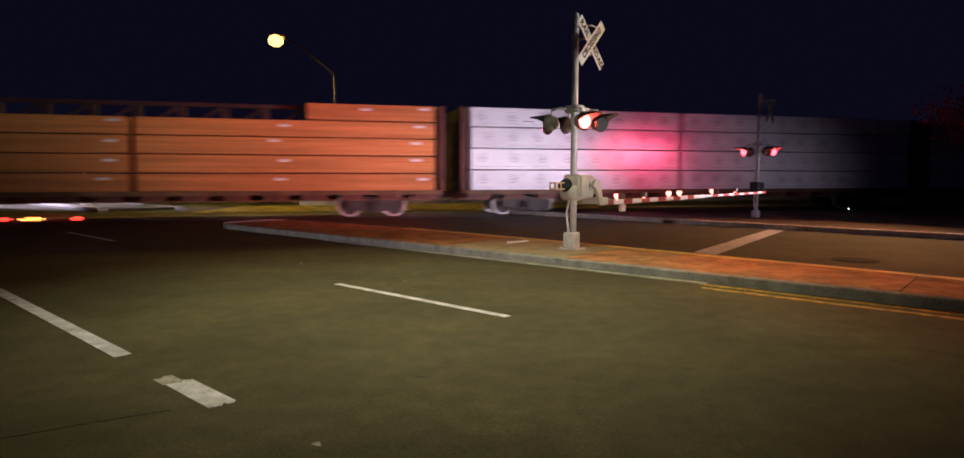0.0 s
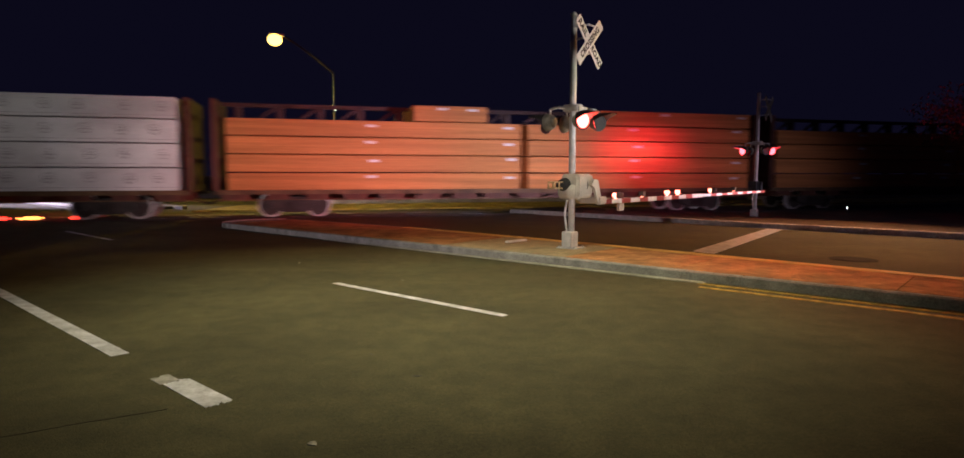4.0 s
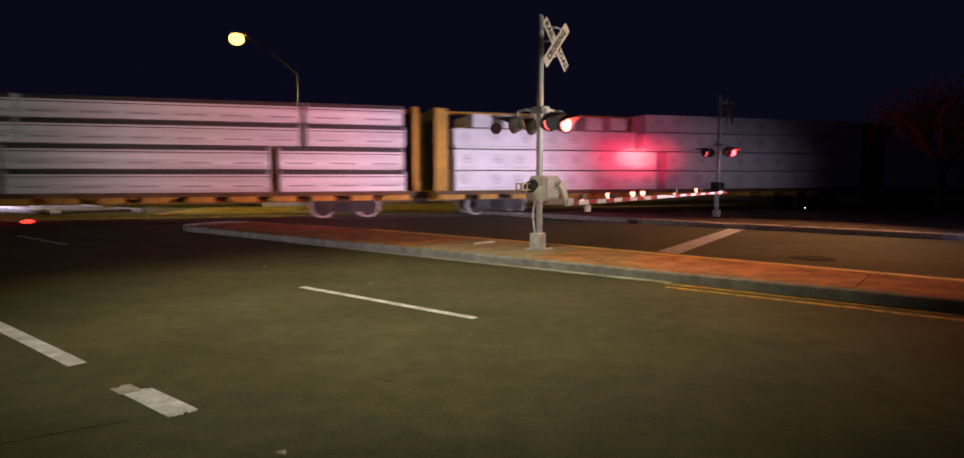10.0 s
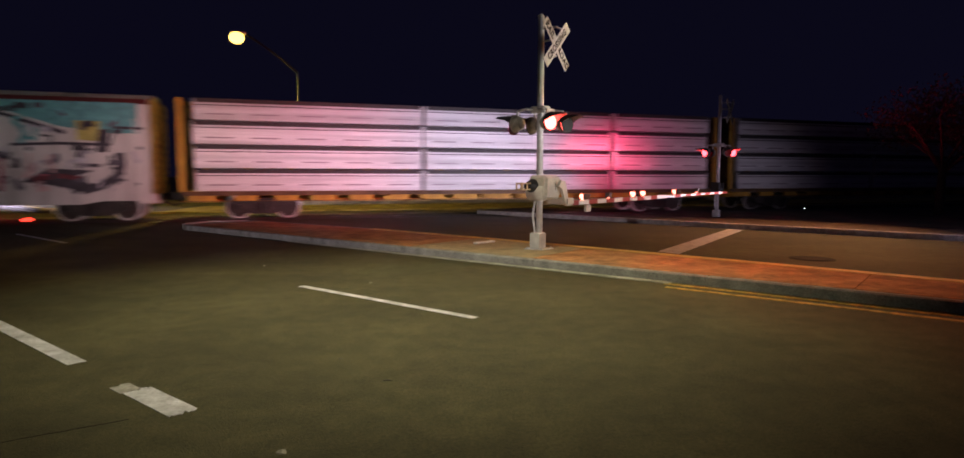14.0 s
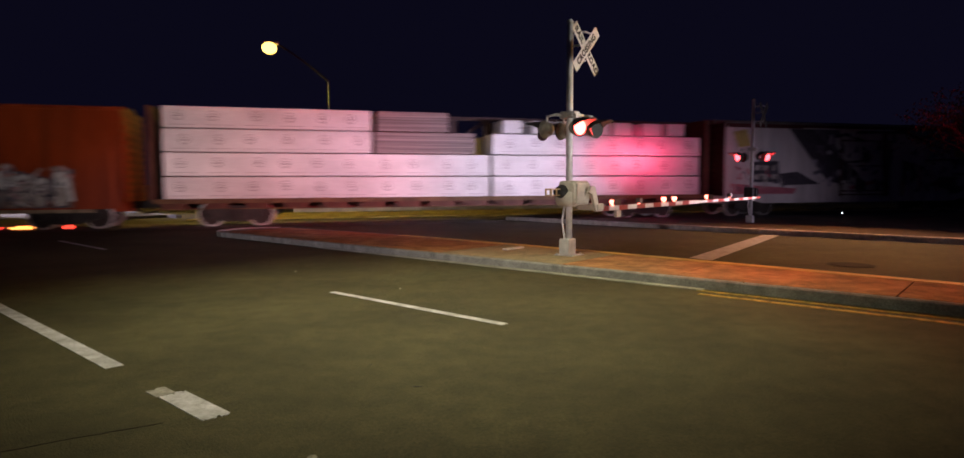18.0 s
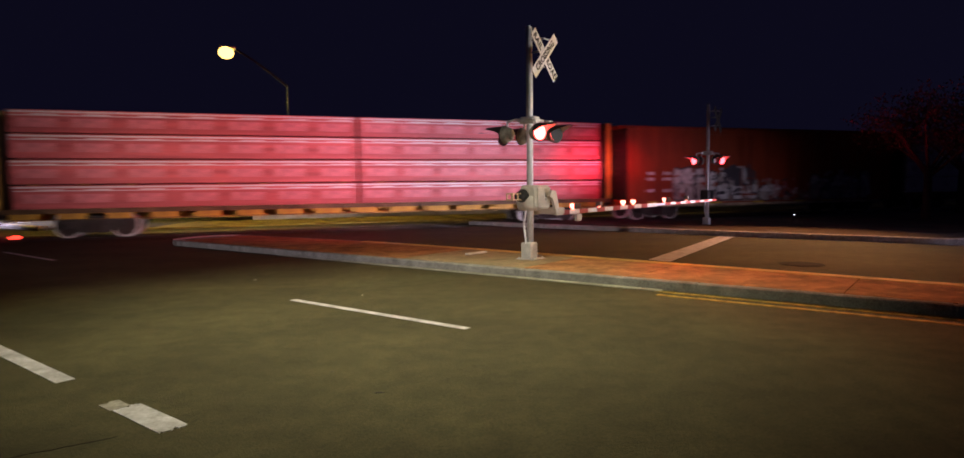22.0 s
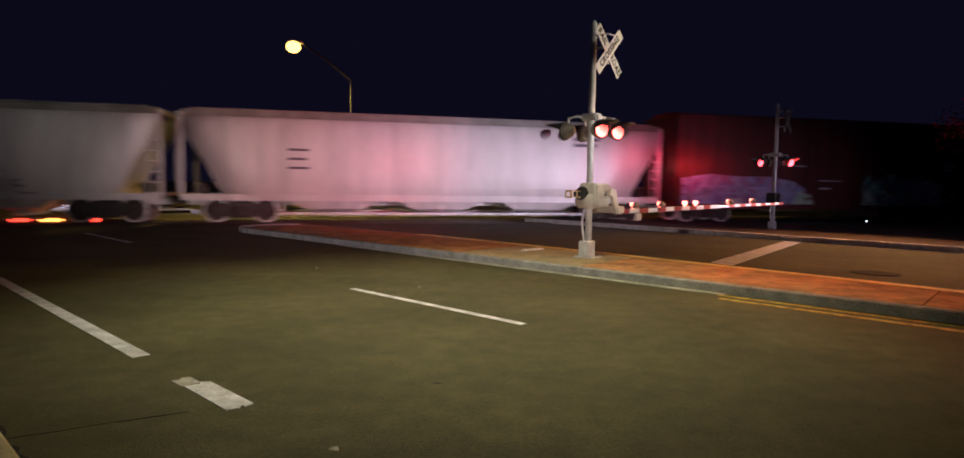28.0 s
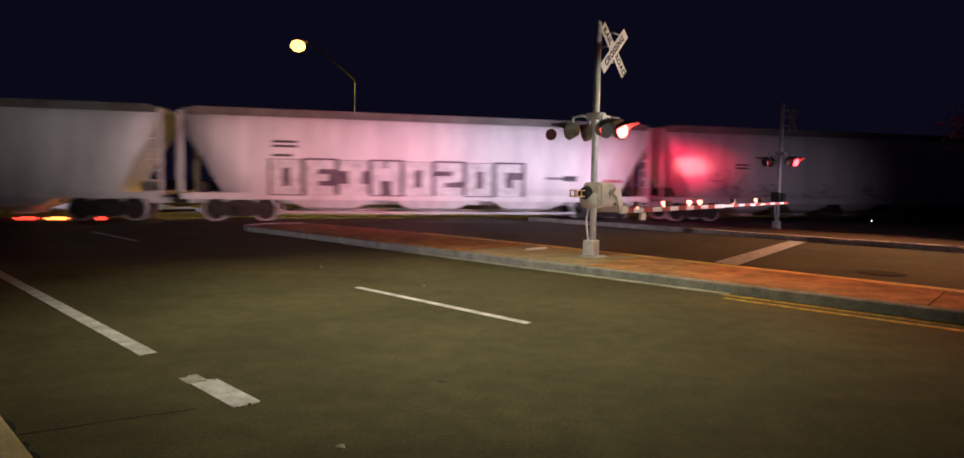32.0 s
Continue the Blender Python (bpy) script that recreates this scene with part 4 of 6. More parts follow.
def lettering(ob, x0, x1, z0, z1, top, low, edge, n, seed, y=-1.50, slits=2, wild=0.3, name="graffiti"):
    """A row of fat sprayed letters: dark rim, a fill in two tones and dark slots, each letter one rim part and two fill parts."""
    rn = random.Random(seed)
    w, h = (x1 - x0) / n, z1 - z0
    for i in range(n):
        cx, lean = x0 + (i + 0.5) * w + rn.uniform(-0.1, 0.1) * w, rn.uniform(-0.15, 0.2)
        hz = h * rn.uniform(1 - wild, 1.0)
        outline = []
        for k in range(14):
            a = 2 * math.pi * k / 14
            cu, cv = math.cos(a), math.sin(a)
            r = (abs(cu) ** 3.2 + abs(cv) ** 3.2) ** (-1 / 3.2) * rn.uniform(0.86, 1.06)
            outline.append((r * cu, max(-1.0, r * cv)))
        dy = 0.0012 * i

        def shape(grow, lo=-1.0, hi=1.0):
            return [(cx + u * w * 0.5 * grow + lean * v * w * 0.5, z0 + hz * (0.5 + 0.5 * min(hi, max(lo, v * min(grow, 1.0))))) for u, v in outline]

        bm = bmesh.new()
        prism(bm, shape(1.07), y - 0.008 - dy, y)
        part(name, bm, M[edge], ob)
        for fill, lo, hi, d in ((low, -0.92, 0.25, 0.011), (top, 0.1, 0.92, 0.0125)):
            bm = bmesh.new()
            pts = [p for k, p in enumerate(shape(0.9, lo, hi)) if k == 0 or (Vector(p) - Vector(shape(0.9, lo, hi)[k - 1])).length > 0.004]
            prism(bm, pts, y - d - dy, y)
            part(name, bm, M[fill], ob)
        for k in range(slits):
            bm = bmesh.new()
            if rn.random() < 0.65:
                sx, sz, sw, sh = cx + (k + 1 - (slits + 1) / 2) * w * 0.34, z0 + hz * rn.uniform(0.05, 0.4), w * rn.uniform(0.05, 0.09), hz * rn.uniform(0.25, 0.5)
            else:
                sx, sz, sw, sh = cx + rn.uniform(-0.15, 0.15) * w, z0 + hz * rn.uniform(0.2, 0.7), w * rn.uniform(0.18, 0.3), hz * rn.uniform(0.08, 0.16)
            prism(bm, [(sx - sw, sz), (sx + sw * 0.8, sz + 0.03), (sx + sw, sz + sh), (sx - sw * 0.7, sz + sh * 0.94)], y - 0.0138 - dy, y)
            part(name, bm, M[edge], ob)


def stroke(ob, pts, width, material, y, depth=0.01):
    """One fat brush line through pts (x, z) on a wagon's side."""
    bm = bmesh.new()
    left, right = [], []
    for i, (x, z) in enumerate(pts):
        a, b = pts[max(0, i - 1)], pts[min(len(pts) - 1, i + 1)]
        t = Vector((b[0] - a[0], b[1] - a[1])).normalized()
        left.append((x - t.y * width / 2, z + t.x * width / 2))
        right.append((x + t.y * width / 2, z - t.x * width / 2))
    prism(bm, left + right[::-1], y - depth, y)
    part("graffiti", bm, M[material], ob)


def patch(ob, pts, material, y, depth=0.006):
    bm = bmesh.new()
    prism(bm, pts, y - depth, y)
    part("graffiti", bm, M[material], ob)


def jumble(ob, x0, x1, z0, z1, paints, n, seed, y, fat=0.16):
    """Tangled angular spray strokes in several paints, densest at the bottom."""
    rn = random.Random(seed)
    for i in range(n):
        x, z = rn.uniform(x0, x1), z0 + (z1 - z0) * rn.random() ** 1.3
        pts = [(x, z)]
        for k in range(rn.choice((1, 2, 2, 3))):
            a = rn.choice((0, 0, 1.57, 1.3, 1.9, -1.5, 0.6, 2.6)) + rn.uniform(-0.25, 0.25)
            ln = rn.uniform(0.10, 0.34)
            nx, nz = pts[-1][0] + ln * math.cos(a), pts[-1][1] + ln * math.sin(a)
            if x0 <= nx <= x1 and z0 <= nz <= z1 + 0.1:
                pts.append((nx, nz))
        if len(pts) < 2:
            pts.append((x + 0.15, z + 0.02))
        stroke(ob, pts, fat * rn.uniform(0.35, 1.0), rn.choice(paints), y, 0.006 + 0.0002 * i)


def scrawl(ob, x0, x1, z0, z1, seed, y, n, width):
    """Loose curling grey spray lines."""
    rn = random.Random(seed)
    for i in range(n):
        cx, cz = rn.uniform(x0, x1), rn.uniform(z0 + 0.2 * (z1 - z0), z1 - 0.2 * (z1 - z0))
        rx, rz = rn.uniform(0.12, 0.42), (z1 - z0) * rn.uniform(0.12, 0.34)
        a0, turn = rn.uniform(0, 6.28), rn.uniform(2.2, 5.2)
        pts = [(min(x1, max(x0, cx + rx * math.cos(a0 + turn * k / 9) + 0.05 * k)), min(z1, max(z0, cz + rz * math.sin(a0 + turn * k / 9)))) for k in range(10)]
        pts = [p for k, p in enumerate(pts) if k == 0 or (Vector(p) - Vector(pts[k - 1])).length > 0.01]
        if len(pts) > 2:
            stroke(ob, pts, width * rn.uniform(0.6, 1.3), "gr_grey", y, 0.006 + 0.0006 * i)


def boxcar(front, rear, paint, top, label, door=(-1.8, 1.8), bottom=0.62, roof_mat=None):
    ob, half = wagon("boxcar", front, rear, label, "boxcar")
    e = half - 0.5
    bm = bmesh.new()
    box(bm, -e, e, -1.47, 1.47, 0.98, top - 0.22)
    part("body", bm, paint, ob)
    bm = bmesh.new()
    prism(bm, [(-e - 0.02, top - 0.22), (e + 0.02, top - 0.22), (e + 0.02, top - 0.16), (-e - 0.02, top - 0.16)], -1.53, 1.53)
    prism(bm, [(-e, top - 0.16), (e, top - 0.16), (e, top), (-e, top)], -0.7, 0.7)
    for x in np.linspace(-e + 0.5, e - 0.5, 12):
        box(bm, x - 0.04, x + 0.04, -1.5, 1.5, top - 0.17, top - 0.10)
    part("roof", bm, roof_mat or paint, ob)
    bm = bmesh.new()
    prism(bm, [(-e, 0.98), (-e, bottom + 0.12), (-e + 1.6, bottom + 0.12), (-e + 2.2, bottom), (e - 2.2, bottom), (e - 1.6, bottom + 0.12), (e, bottom + 0.12), (e, 0.98)], -1.475, -1.425)
    prism(bm, [(-e, 0.98), (-e, bottom + 0.12), (-e + 1.6, bottom + 0.12), (-e + 2.2, bottom), (e - 2.2, bottom), (e - 1.6, bottom + 0.12), (e, bottom + 0.12), (e, 0.98)], 1.425, 1.475)
    box(bm, -e, e, -0.3, 0.3, 0.6, 0.98)
    part("side_sill", bm, paint, ob)
    bm = bmesh.new()
    box(bm, -0.035, 0.035, -0.012, 0.012, 0.98, top - 0.24)
    rib = as_mesh("side_post", bm, paint)
    for x in np.arange(-e + 0.04, e, 1.02):
        if not door[0] - 0.1 < x < door[1] + 0.1:
            for y in (-1.476, 1.476):
                again("side_post", rib, ob, pose(x, y, 0))
    for y in (-1.50, 1.46):
        bm = bmesh.new()
        box(bm, door[0], door[1], y, y + 0.04, 1.0, top - 0.42)
        dr_ = part("sliding_door", bm, paint, ob)
        pale = paint in (M["box_white"], M["box_pale"])
        for z in (0.98, 1.16, 2.38, 3.6) if pale else (1.12, 1.9, 2.55, 3.4):
            bm = bmesh.new()
            box(bm, door[0], door[1], y - 0.02, y + 0.06, z - 0.035, z + 0.035)
            part("door_rail", bm, M["door_brown"] if pale else paint, dr_)
        for x in (door[0] + 0.04, door[1] - 0.04, door[0] + 0.55, door[1] - 0.55):
            edge = pale and abs(x - (door[0] + door[1]) / 2) > (door[1] - door[0]) / 2 - 0.1
            bm = bmesh.new()
            cyl(bm, (x, y - 0.035 if y < 0 else y + 0.075, 0.9), (x, y - 0.035 if y < 0 else y + 0.075, 3.62 if edge else top - 0.38), 0.045 if edge else 0.025, n=6)
            part("lock_rod", bm, M["door_brown"] if edge else paint, dr_)
        bm = bmesh.new()
        box(bm, door[0] - 2.2, door[1] + 0.2, y - 0.03, y + 0.07, top - 0.42, top - 0.36)
        part("door_track", bm, paint, ob)
    # pale boxcars carry the sodium lamplight as yellow in their front ends
    trim = M["end_yellow"] if paint in (M["box_white"], M["box_pale"]) else paint
    bm = bmesh.new()
    box(bm, -0.09, 0.09, -1.38, 1.38, 0, 0.13)
    corr = {1: as_mesh("corrugation", bm, trim)}
    # rear ends get a dark colour as the unlit side
    bm = bmesh.new()
    box(bm, -0.09, 0.09, -1.38, 1.38, 0, 0.13)
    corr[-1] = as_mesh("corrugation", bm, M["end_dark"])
    for sgn in (1, -1):
        bm = bmesh.new()
        box(bm, sgn * e - 0.05, sgn * e + 0.05, -1.47, 1.47, 0.98, top - 0.2)
        end = part("end_panel", bm, trim if sgn > 0 else M["end_dark"], ob, "" if sgn > 0 else "rear end painted dark to look unlit")
        for z in np.arange(1.15, top - 0.3, 0.27):
            again("corrugation", corr[sgn], end, pose(sgn * e, 0, z))
        ladder(ob, sgn * (e - 0.3), -1.53, 0.75, top - 0.9 if sgn > 0 else 2.4, paint)
    running_gear(ob, half, 2.35)
    return ob, (front + rear) / 2


ob, c = boxcar(-138.1, -155.1, M["box_pale"], 4.52, "white boxcar covered with large sprayed graffiti", (-1.5, 1.5), roof_mat=M["roof_grey"])
bm = bmesh.new()
box(bm, -7.95, 7.95, -1.512, -1.47, 4.12, 4.30)
part("top_plate", bm, M["box_maroon"], ob, "dark red upper edge of the side")
Y = -1.515
patch(ob, [(2.6, 4.15), (7.6, 4.15), (7.6, 3.1), (6.6, 3.1), (5.2, 3.3), (3.8, 3.75)], "gr_teal", Y)
patch(ob, [(5.7, 3.5), (6.45, 3.5), (6.4, 2.8), (5.75, 2.85)], "gr_yellow", Y, 0.008)
stroke(ob, [(-0.6, 4.0), (1.2, 4.05), (2.5, 4.04), (3.37, 3.75), (4.4, 3.4), (5.38, 3.08)], 0.13, "gr_dark", Y, 0.012)
stroke(ob, [(1.15, 4.0), (1.18, 2.6), (1.3, 0.9)], 0.20, "box_maroon", Y, 0.05)
stroke(ob, [(2.4, 1.7), (2.4, 0.9)], 0.12, "gr_yellow", Y)
stroke(ob, [(3.8, 2.66), (5.2, 2.72), (6.74, 2.70), (6.9, 3.3), (7.75, 3.27)], 0.10, "gr_dark", Y, 0.013)
patch(ob, [(2.35, 2.68), (3.0, 2.5), (3.45, 1.9), (2.7, 1.38), (2.38, 1.6)], "gr_dark", Y)
patch(ob, [(2.9, 3.1), (3.2, 3.15), (3.35, 2.98), (3.0, 2.92)], "gr_dark", Y)
patch(ob, [(3.35, 2.45), (3.8, 2.4), (3.75, 2.15), (3.4, 2.2)], "gr_dark", Y)
stroke(ob, [(3.5, 2.2), (3.45, 1.1)], 0.14, "gr_pink", Y)
patch(ob, [(4.05, 1.41), (4.85, 1.87), (6.2, 1.80), (5.5, 1.55), (6.5, 1.22), (5.9, 1.05), (4.9, 1.3)], "gr_dark", Y)
stroke(ob, [(5.7, 2.0), (6.4, 1.97)], 0.12, "gr_dark", Y)
stroke(ob, [(7.0, 2.42), (7.05, 2.0), (6.9, 1.6), (6.45, 1.28), (5.8, 1.1)], 0.28, "gr_dark", Y, 0.012)
patch(ob, [(6.4, 3.2), (6.72, 3.25), (6.65, 2.45), (6.3, 2.42)], "gr_dark", Y, 0.011)
stroke(ob, [(4.4, 1.5), (5.2, 1.62), (5.9, 1.5)], 0.16, "gr_rose_dark", Y, 0.016)
stroke(ob, [(4.6, 1.62), (5.3, 1.6)], 0.10, "gr_pink", Y, 0.014)
stroke(ob, [(-1.2, 2.55), (-0.33, 2.6), (0.0, 2.7)], 0.10, "gr_dark", Y, 0.03)
patch(ob, [(-0.15, 2.8), (0.2, 3.2), (0.3, 2.6), (0.0, 2.5)], "gr_dark", Y, 0.03)
patch(ob, [(-0.5, 2.1), (-0.3, 1.75), (0.1, 1.6), (0.05, 1.2), (-0.3, 1.05), (-0.6, 1.3)], "gr_dark", Y, 0.03)
patch(ob, [(-7.3, 3.2), (-7.6, 3.9), (-6.9, 4.05), (-6.6, 3.3)], "gr_yellow", Y)
patch(ob, [(-4.5, 4.1), (-3.2, 4.1), (-0.4, 2.0), (-1.2, 1.5), (-2.2, 1.6)], "gr_dark", Y)
patch(ob, [(-6.6, 2.55), (-5.1, 2.6), (-5.0, 1.6), (-6.5, 1.6)], "gr_dark", Y)
for x_ in (-6.42, -5.95, -5.45):
    for z_ in (1.72, 2.14):
        patch(ob, [(x_, z_), (x_ + 0.26, z_ + 0.03), (x_ + 0.28, z_ + 0.24), (x_ + 0.03, z_ + 0.26)], "gr_ash", Y, 0.012)
jumble(ob, -7.6, -4.6, 1.1, 2.7, ("gr_dark", "gr_ash", "gr_pink", "gr_slate"), 20, 71, Y - 0.008, 0.12)
patch(ob, [(-3.3, 4.1), (-1.6, 4.1), (-1.5, 2.6), (-0.6, 2.0), (-1.0, 1.7)], "gr_slate", Y, 0.005)
jumble(ob, -3.2, -0.5, 1.4, 3.9, ("gr_slate", "gr_dark", "gr_pale", "gr_slate", "gr_white"), 30, 72, Y - 0.012, 0.3)
jumble(ob, -0.4, 2.3, 1.0, 3.9, ("gr_dark", "gr_slate", "gr_pale", "gr_blush"), 26, 73, Y - 0.034, 0.2)
jumble(ob, 2.5, 7.6, 1.0, 2.6, ("gr_dark", "gr_slate", "gr_blush", "gr_pale", "gr_dark"), 40, 74, Y - 0.016, 0.2)
jumble(ob, 2.8, 7.6, 2.7, 4.0, ("gr_teal", "gr_slate", "gr_pale", "gr_dark"), 16, 75, Y - 0.012, 0.22)
patch(ob, [(-5.0, 2.0), (-4.0, 2.1), (-2.7, 1.5), (-4.9, 1.45)], "gr_dark", Y)
patch(ob, [(-7.7, 1.55), (-6.4, 1.45), (-4.0, 1.3), (-4.2, 1.05), (-7.6, 1.05)], "gr_pink", Y)
stroke(ob, [(-0.2, 3.6), (-1.2, 3.9), (-2.2, 3.7)], 0.14, "gr_dark", Y)
stroke(ob, [(-0.9, 1.3), (0.6, 1.6), (1.6, 1.3)], 0.18, "gr_pink", Y)
ob, c = centerbeam(-155.1, -178.9, M["car_brown"], "centerbeam flatcar with white lumber and small loose top bundles")
bundles(ob, [(-165.7, -155.85, 0, 3), (-178.1, -165.8, 0, 2), (-178.1, -170.6, 2, 4)], T4, c, M["wrap_white"], "ring", WHITE_LUMBER)
bundles(ob, [(-170.5, -166.4, 2, 3), (-170.4, -167.5, 3, 4)], T4, c, M["wood_grey"], "", "bundle of bare weathered grey lumber")
bundles(ob, [(x, x + 0.95, 3, 4) for x in (-165.3, -164.0, -162.8, -161.3, -160.2, -158.8, -157.6)], [1.06, 1.87, 2.75, 3.62, 4.2], c, M["wrap_white"], "", WHITE_LUMBER)
ob, c = boxcar(-178.9, -196.1, M["box_red"], 4.42, "red boxcar with pale graffiti along its lower side")
patch(ob, [(-5.7, 0.80), (6.6, 0.80), (6.6, 1.7), (4.6, 1.9), (2.9, 1.8), (2.4, 1.3), (0.8, 1.35), (-0.4, 1.6), (-2.0, 2.1), (-5.4, 2.0)], "mix_soot", -1.482)
lettering(ob, -5.7, -3.2, 0.78, 2.55, "gr_white", "gr_ash", "gr_dark", 4, 5, y=-1.488, slits=2, wild=0.12)
lettering(ob, -3.2, -0.7, 0.78, 2.45, "gr_ash", "gr_white", "gr_dark", 3, 12, y=-1.488, slits=3, wild=0.3)
patch(ob, [(-2.9, 2.3), (-2.2, 2.6), (-1.7, 2.35), (-1.3, 2.5), (-0.9, 2.2), (-1.0, 1.6), (-2.3, 1.5), (-2.8, 1.75)], "gr_dark", -1.51)
jumble(ob, -3.0, -0.8, 1.4, 2.55, ("gr_dark", "gr_dark", "gr_ash", "gr_white"), 22, 61, -1.516, 0.2)
jumble(ob, -5.7, -3.0, 0.85, 2.4, ("gr_white", "gr_ash", "gr_dark", "box_red"), 26, 62, -1.512, 0.16)
lettering(ob, -0.7, 0.85, 0.78, 1.95, "gr_white", "gr_ash", "gr_dark", 1, 8, y=-1.525, slits=1)
jumble(ob, -0.6, 2.6, 0.8, 1.85, ("gr_pink", "gr_blush", "gr_dark", "gr_ash", "box_red", "gr_red"), 44, 63, -1.532, 0.18)
lettering(ob, 2.6, 6.6, 0.78, 2.30, "gr_white", "gr_ash", "gr_slate", 6, 7, y=-1.488, slits=3, wild=0.25)
jumble(ob, 2.7, 6.6, 0.85, 2.2, ("gr_white", "gr_ash", "gr_slate", "gr_dark", "gr_blush", "mix_ash"), 60, 64, -1.512, 0.18)
# a pale strip stands in for the light on the sill
bm = bmesh.new()
box(bm, -6.3, 7.2, -1.482, -1.47, 0.62, 0.74)
part("sill_dust", bm, M["gr_sill_light"], ob, "pale strip painted in for light along the sill")
for x in (-3.6, -1.0, 1.6, 3.4):
    bars(ob, x, 0.72, 0.7, (1,), y=-1.485, material="paint_yellow", h=0.08)
bars(ob, -7.1, 2.1, 0.42, (1, 1, 0, 1), y=-1.478, material="gr_white", h=0.14)
bars(ob, -6.2, 2.1, 0.42, (1, 1, 0, 1), y=-1.478, material="gr_white", h=0.14)
bars(ob, 0.6, 3.05, 0.9, (1,), y=-1.478, material="gr_white", h=0.07)
bars(ob, -7.0, 0.8, 0.5, (1,), y=-1.49, material="paint_yellow", h=0.08)
ob, c = centerbeam(-196.1, -220.1, M["car_yellow"], "yellow centerbeam flatcar full of red-striped lumber bundles")
bundles(ob, [(-207.68, -196.9, 0, 4), (-219.3, -207.70, 0, 4)], T4, c, M["wrap_red"], "pale", "bundle of lumber in red and white printed wrap", 0.06)
ob, c = boxcar(-220.1, -237.1, M["box_white"], 4.98, "tall dirty white boxcar with graffiti along its bottom", (-1.9, 1.75))
patch(ob, [(-7.9, 0.80), (-1.95, 0.74), (-2.3, 1.05), (-3.0, 1.5), (-3.9, 1.75), (-4.6, 1.62), (-5.4, 1.85), (-6.3, 1.55), (-7.1, 1.6), (-7.9, 1.3)], "mix_rose", -1.482)
patch(ob, [(-7.95, 1.2), (-7.2, 1.5), (-6.9, 2.1), (-7.2, 2.6), (-7.9, 2.3)], "mix_rust", -1.481)
lettering(ob, -6.6, -3.2, 0.85, 1.9, "gr_red", "mix_rose", "gr_rose_dark", 6, 21, y=-1.488, slits=3, wild=0.45)
patch(ob, [(-7.9, 0.70), (-1.7, 0.66), (-1.9, 0.95), (-2.6, 1.15), (-3.6, 0.98), (-4.6, 1.08), (-5.6, 0.96), (-6.6, 1.12), (-7.9, 0.92)], "gr_blush", -1.50, 0.012)
jumble(ob, -7.2, -6.2, 0.85, 1.7, ("gr_dark", "gr_dark", "gr_rose_dark", "gr_white"), 16, 51, -1.508, 0.13)
jumble(ob, -6.6, -3.2, 0.8, 1.95, ("gr_red", "gr_rose_dark", "gr_blush", "gr_pink", "gr_dark", "gr_red"), 62, 52, -1.508, 0.2)
jumble(ob, -3.1, -1.95, 1.1, 1.85, ("gr_dark", "gr_dark", "gr_rose_dark", "gr_pale"), 16, 53, -1.508, 0.2)
jumble(ob, -3.0, -1.95, 0.7, 1.25, ("gr_white", "gr_blush"), 10, 54, -1.508, 0.3)
patch(ob, [(-1.75, 2.3), (1.2, 2.3), (1.1, 1.24), (-1.7, 1.24)], "mix_lilac", -1.498)
jumble(ob, -1.5, 1.5, 1.25, 2.2, ("gr_lilac", "gr_pale", "gr_rose_dark", "gr_pink"), 16, 55, -1.506, 0.12)
jumble(ob, 0.5, 1.95, 0.72, 1.2, ("gr_blush", "gr_pink", "gr_white"), 16, 56, -1.53, 0.26)
patch(ob, [(-0.15, 3.1), (0.1, 3.3), (0.2, 2.9), (0.05, 2.72), (-0.1, 2.8)], "mix_rust", -1.498)
lettering(ob, 1.9, 7.5, 0.72, 2.15, "gr_peach", "mix_peach", "gr_slate", 11, 22, y=-1.488, slits=2, wild=0.4)
jumble(ob, 1.95, 7.5, 0.75, 1.95, ("gr_blush", "gr_slate", "gr_pale", "gr_peach", "gr_white", "gr_dark", "mix_peach"), 90, 57, -1.512, 0.2)
bars(ob, 6.5, 1.1, 0.45, (1,), y=-1.54, material="paint_yellow", h=0.16)
patch(ob, [(2.05, 3.8), (2.9, 3.8), (2.9, 2.05), (2.05, 2.05)], "gr_pale", -1.476)
for x in (-6.6, -5.5):
    for dx in (0, 0.28, 0.56):
        bars(ob, x + dx, 3.2, 0.22, (1, 0.9, 0, 0.8, 1), y=-1.49, material="gr_pale" if dx else "gr_white", h=0.075)
bars(ob, -4.3, 2.6, 0.6, (1, 0.9, 1), y=-1.49, material="gr_pale", h=0.07)
bars(ob, 0.9, 4.1, 0.8, (1, 0.9, 0.8), y=-1.512, material="gr_pale", h=0.05)
ob, c = boxcar(-237.1, -254.6, M["box_maroon"], 4.94, "dark red boxcar with teal and blue graffiti", (-1.6, 1.6))
patch(ob, [(1.7, 0.84), (6.2, 0.84), (6.3, 1.5), (5.6, 2.1), (4.2, 1.9), (2.9, 2.1), (1.8, 1.8)], "mix_teal", -1.482)
lettering(ob, 1.75, 4.5, 0.85, 2.35, "gr_teal", "mix_teal", "gr_slate", 4, 31, y=-1.488, slits=3, wild=0.2)
lettering(ob, 4.4, 6.1, 0.85, 2.25, "gr_pale", "mix_teal", "gr_slate", 3, 33, y=-1.488, slits=2)
jumble(ob, 1.8, 5.2, 0.88, 2.25, ("gr_teal", "gr_sage", "gr_slate", "mix_teal", "gr_teal", "gr_dark"), 52, 81, -1.512, 0.22)
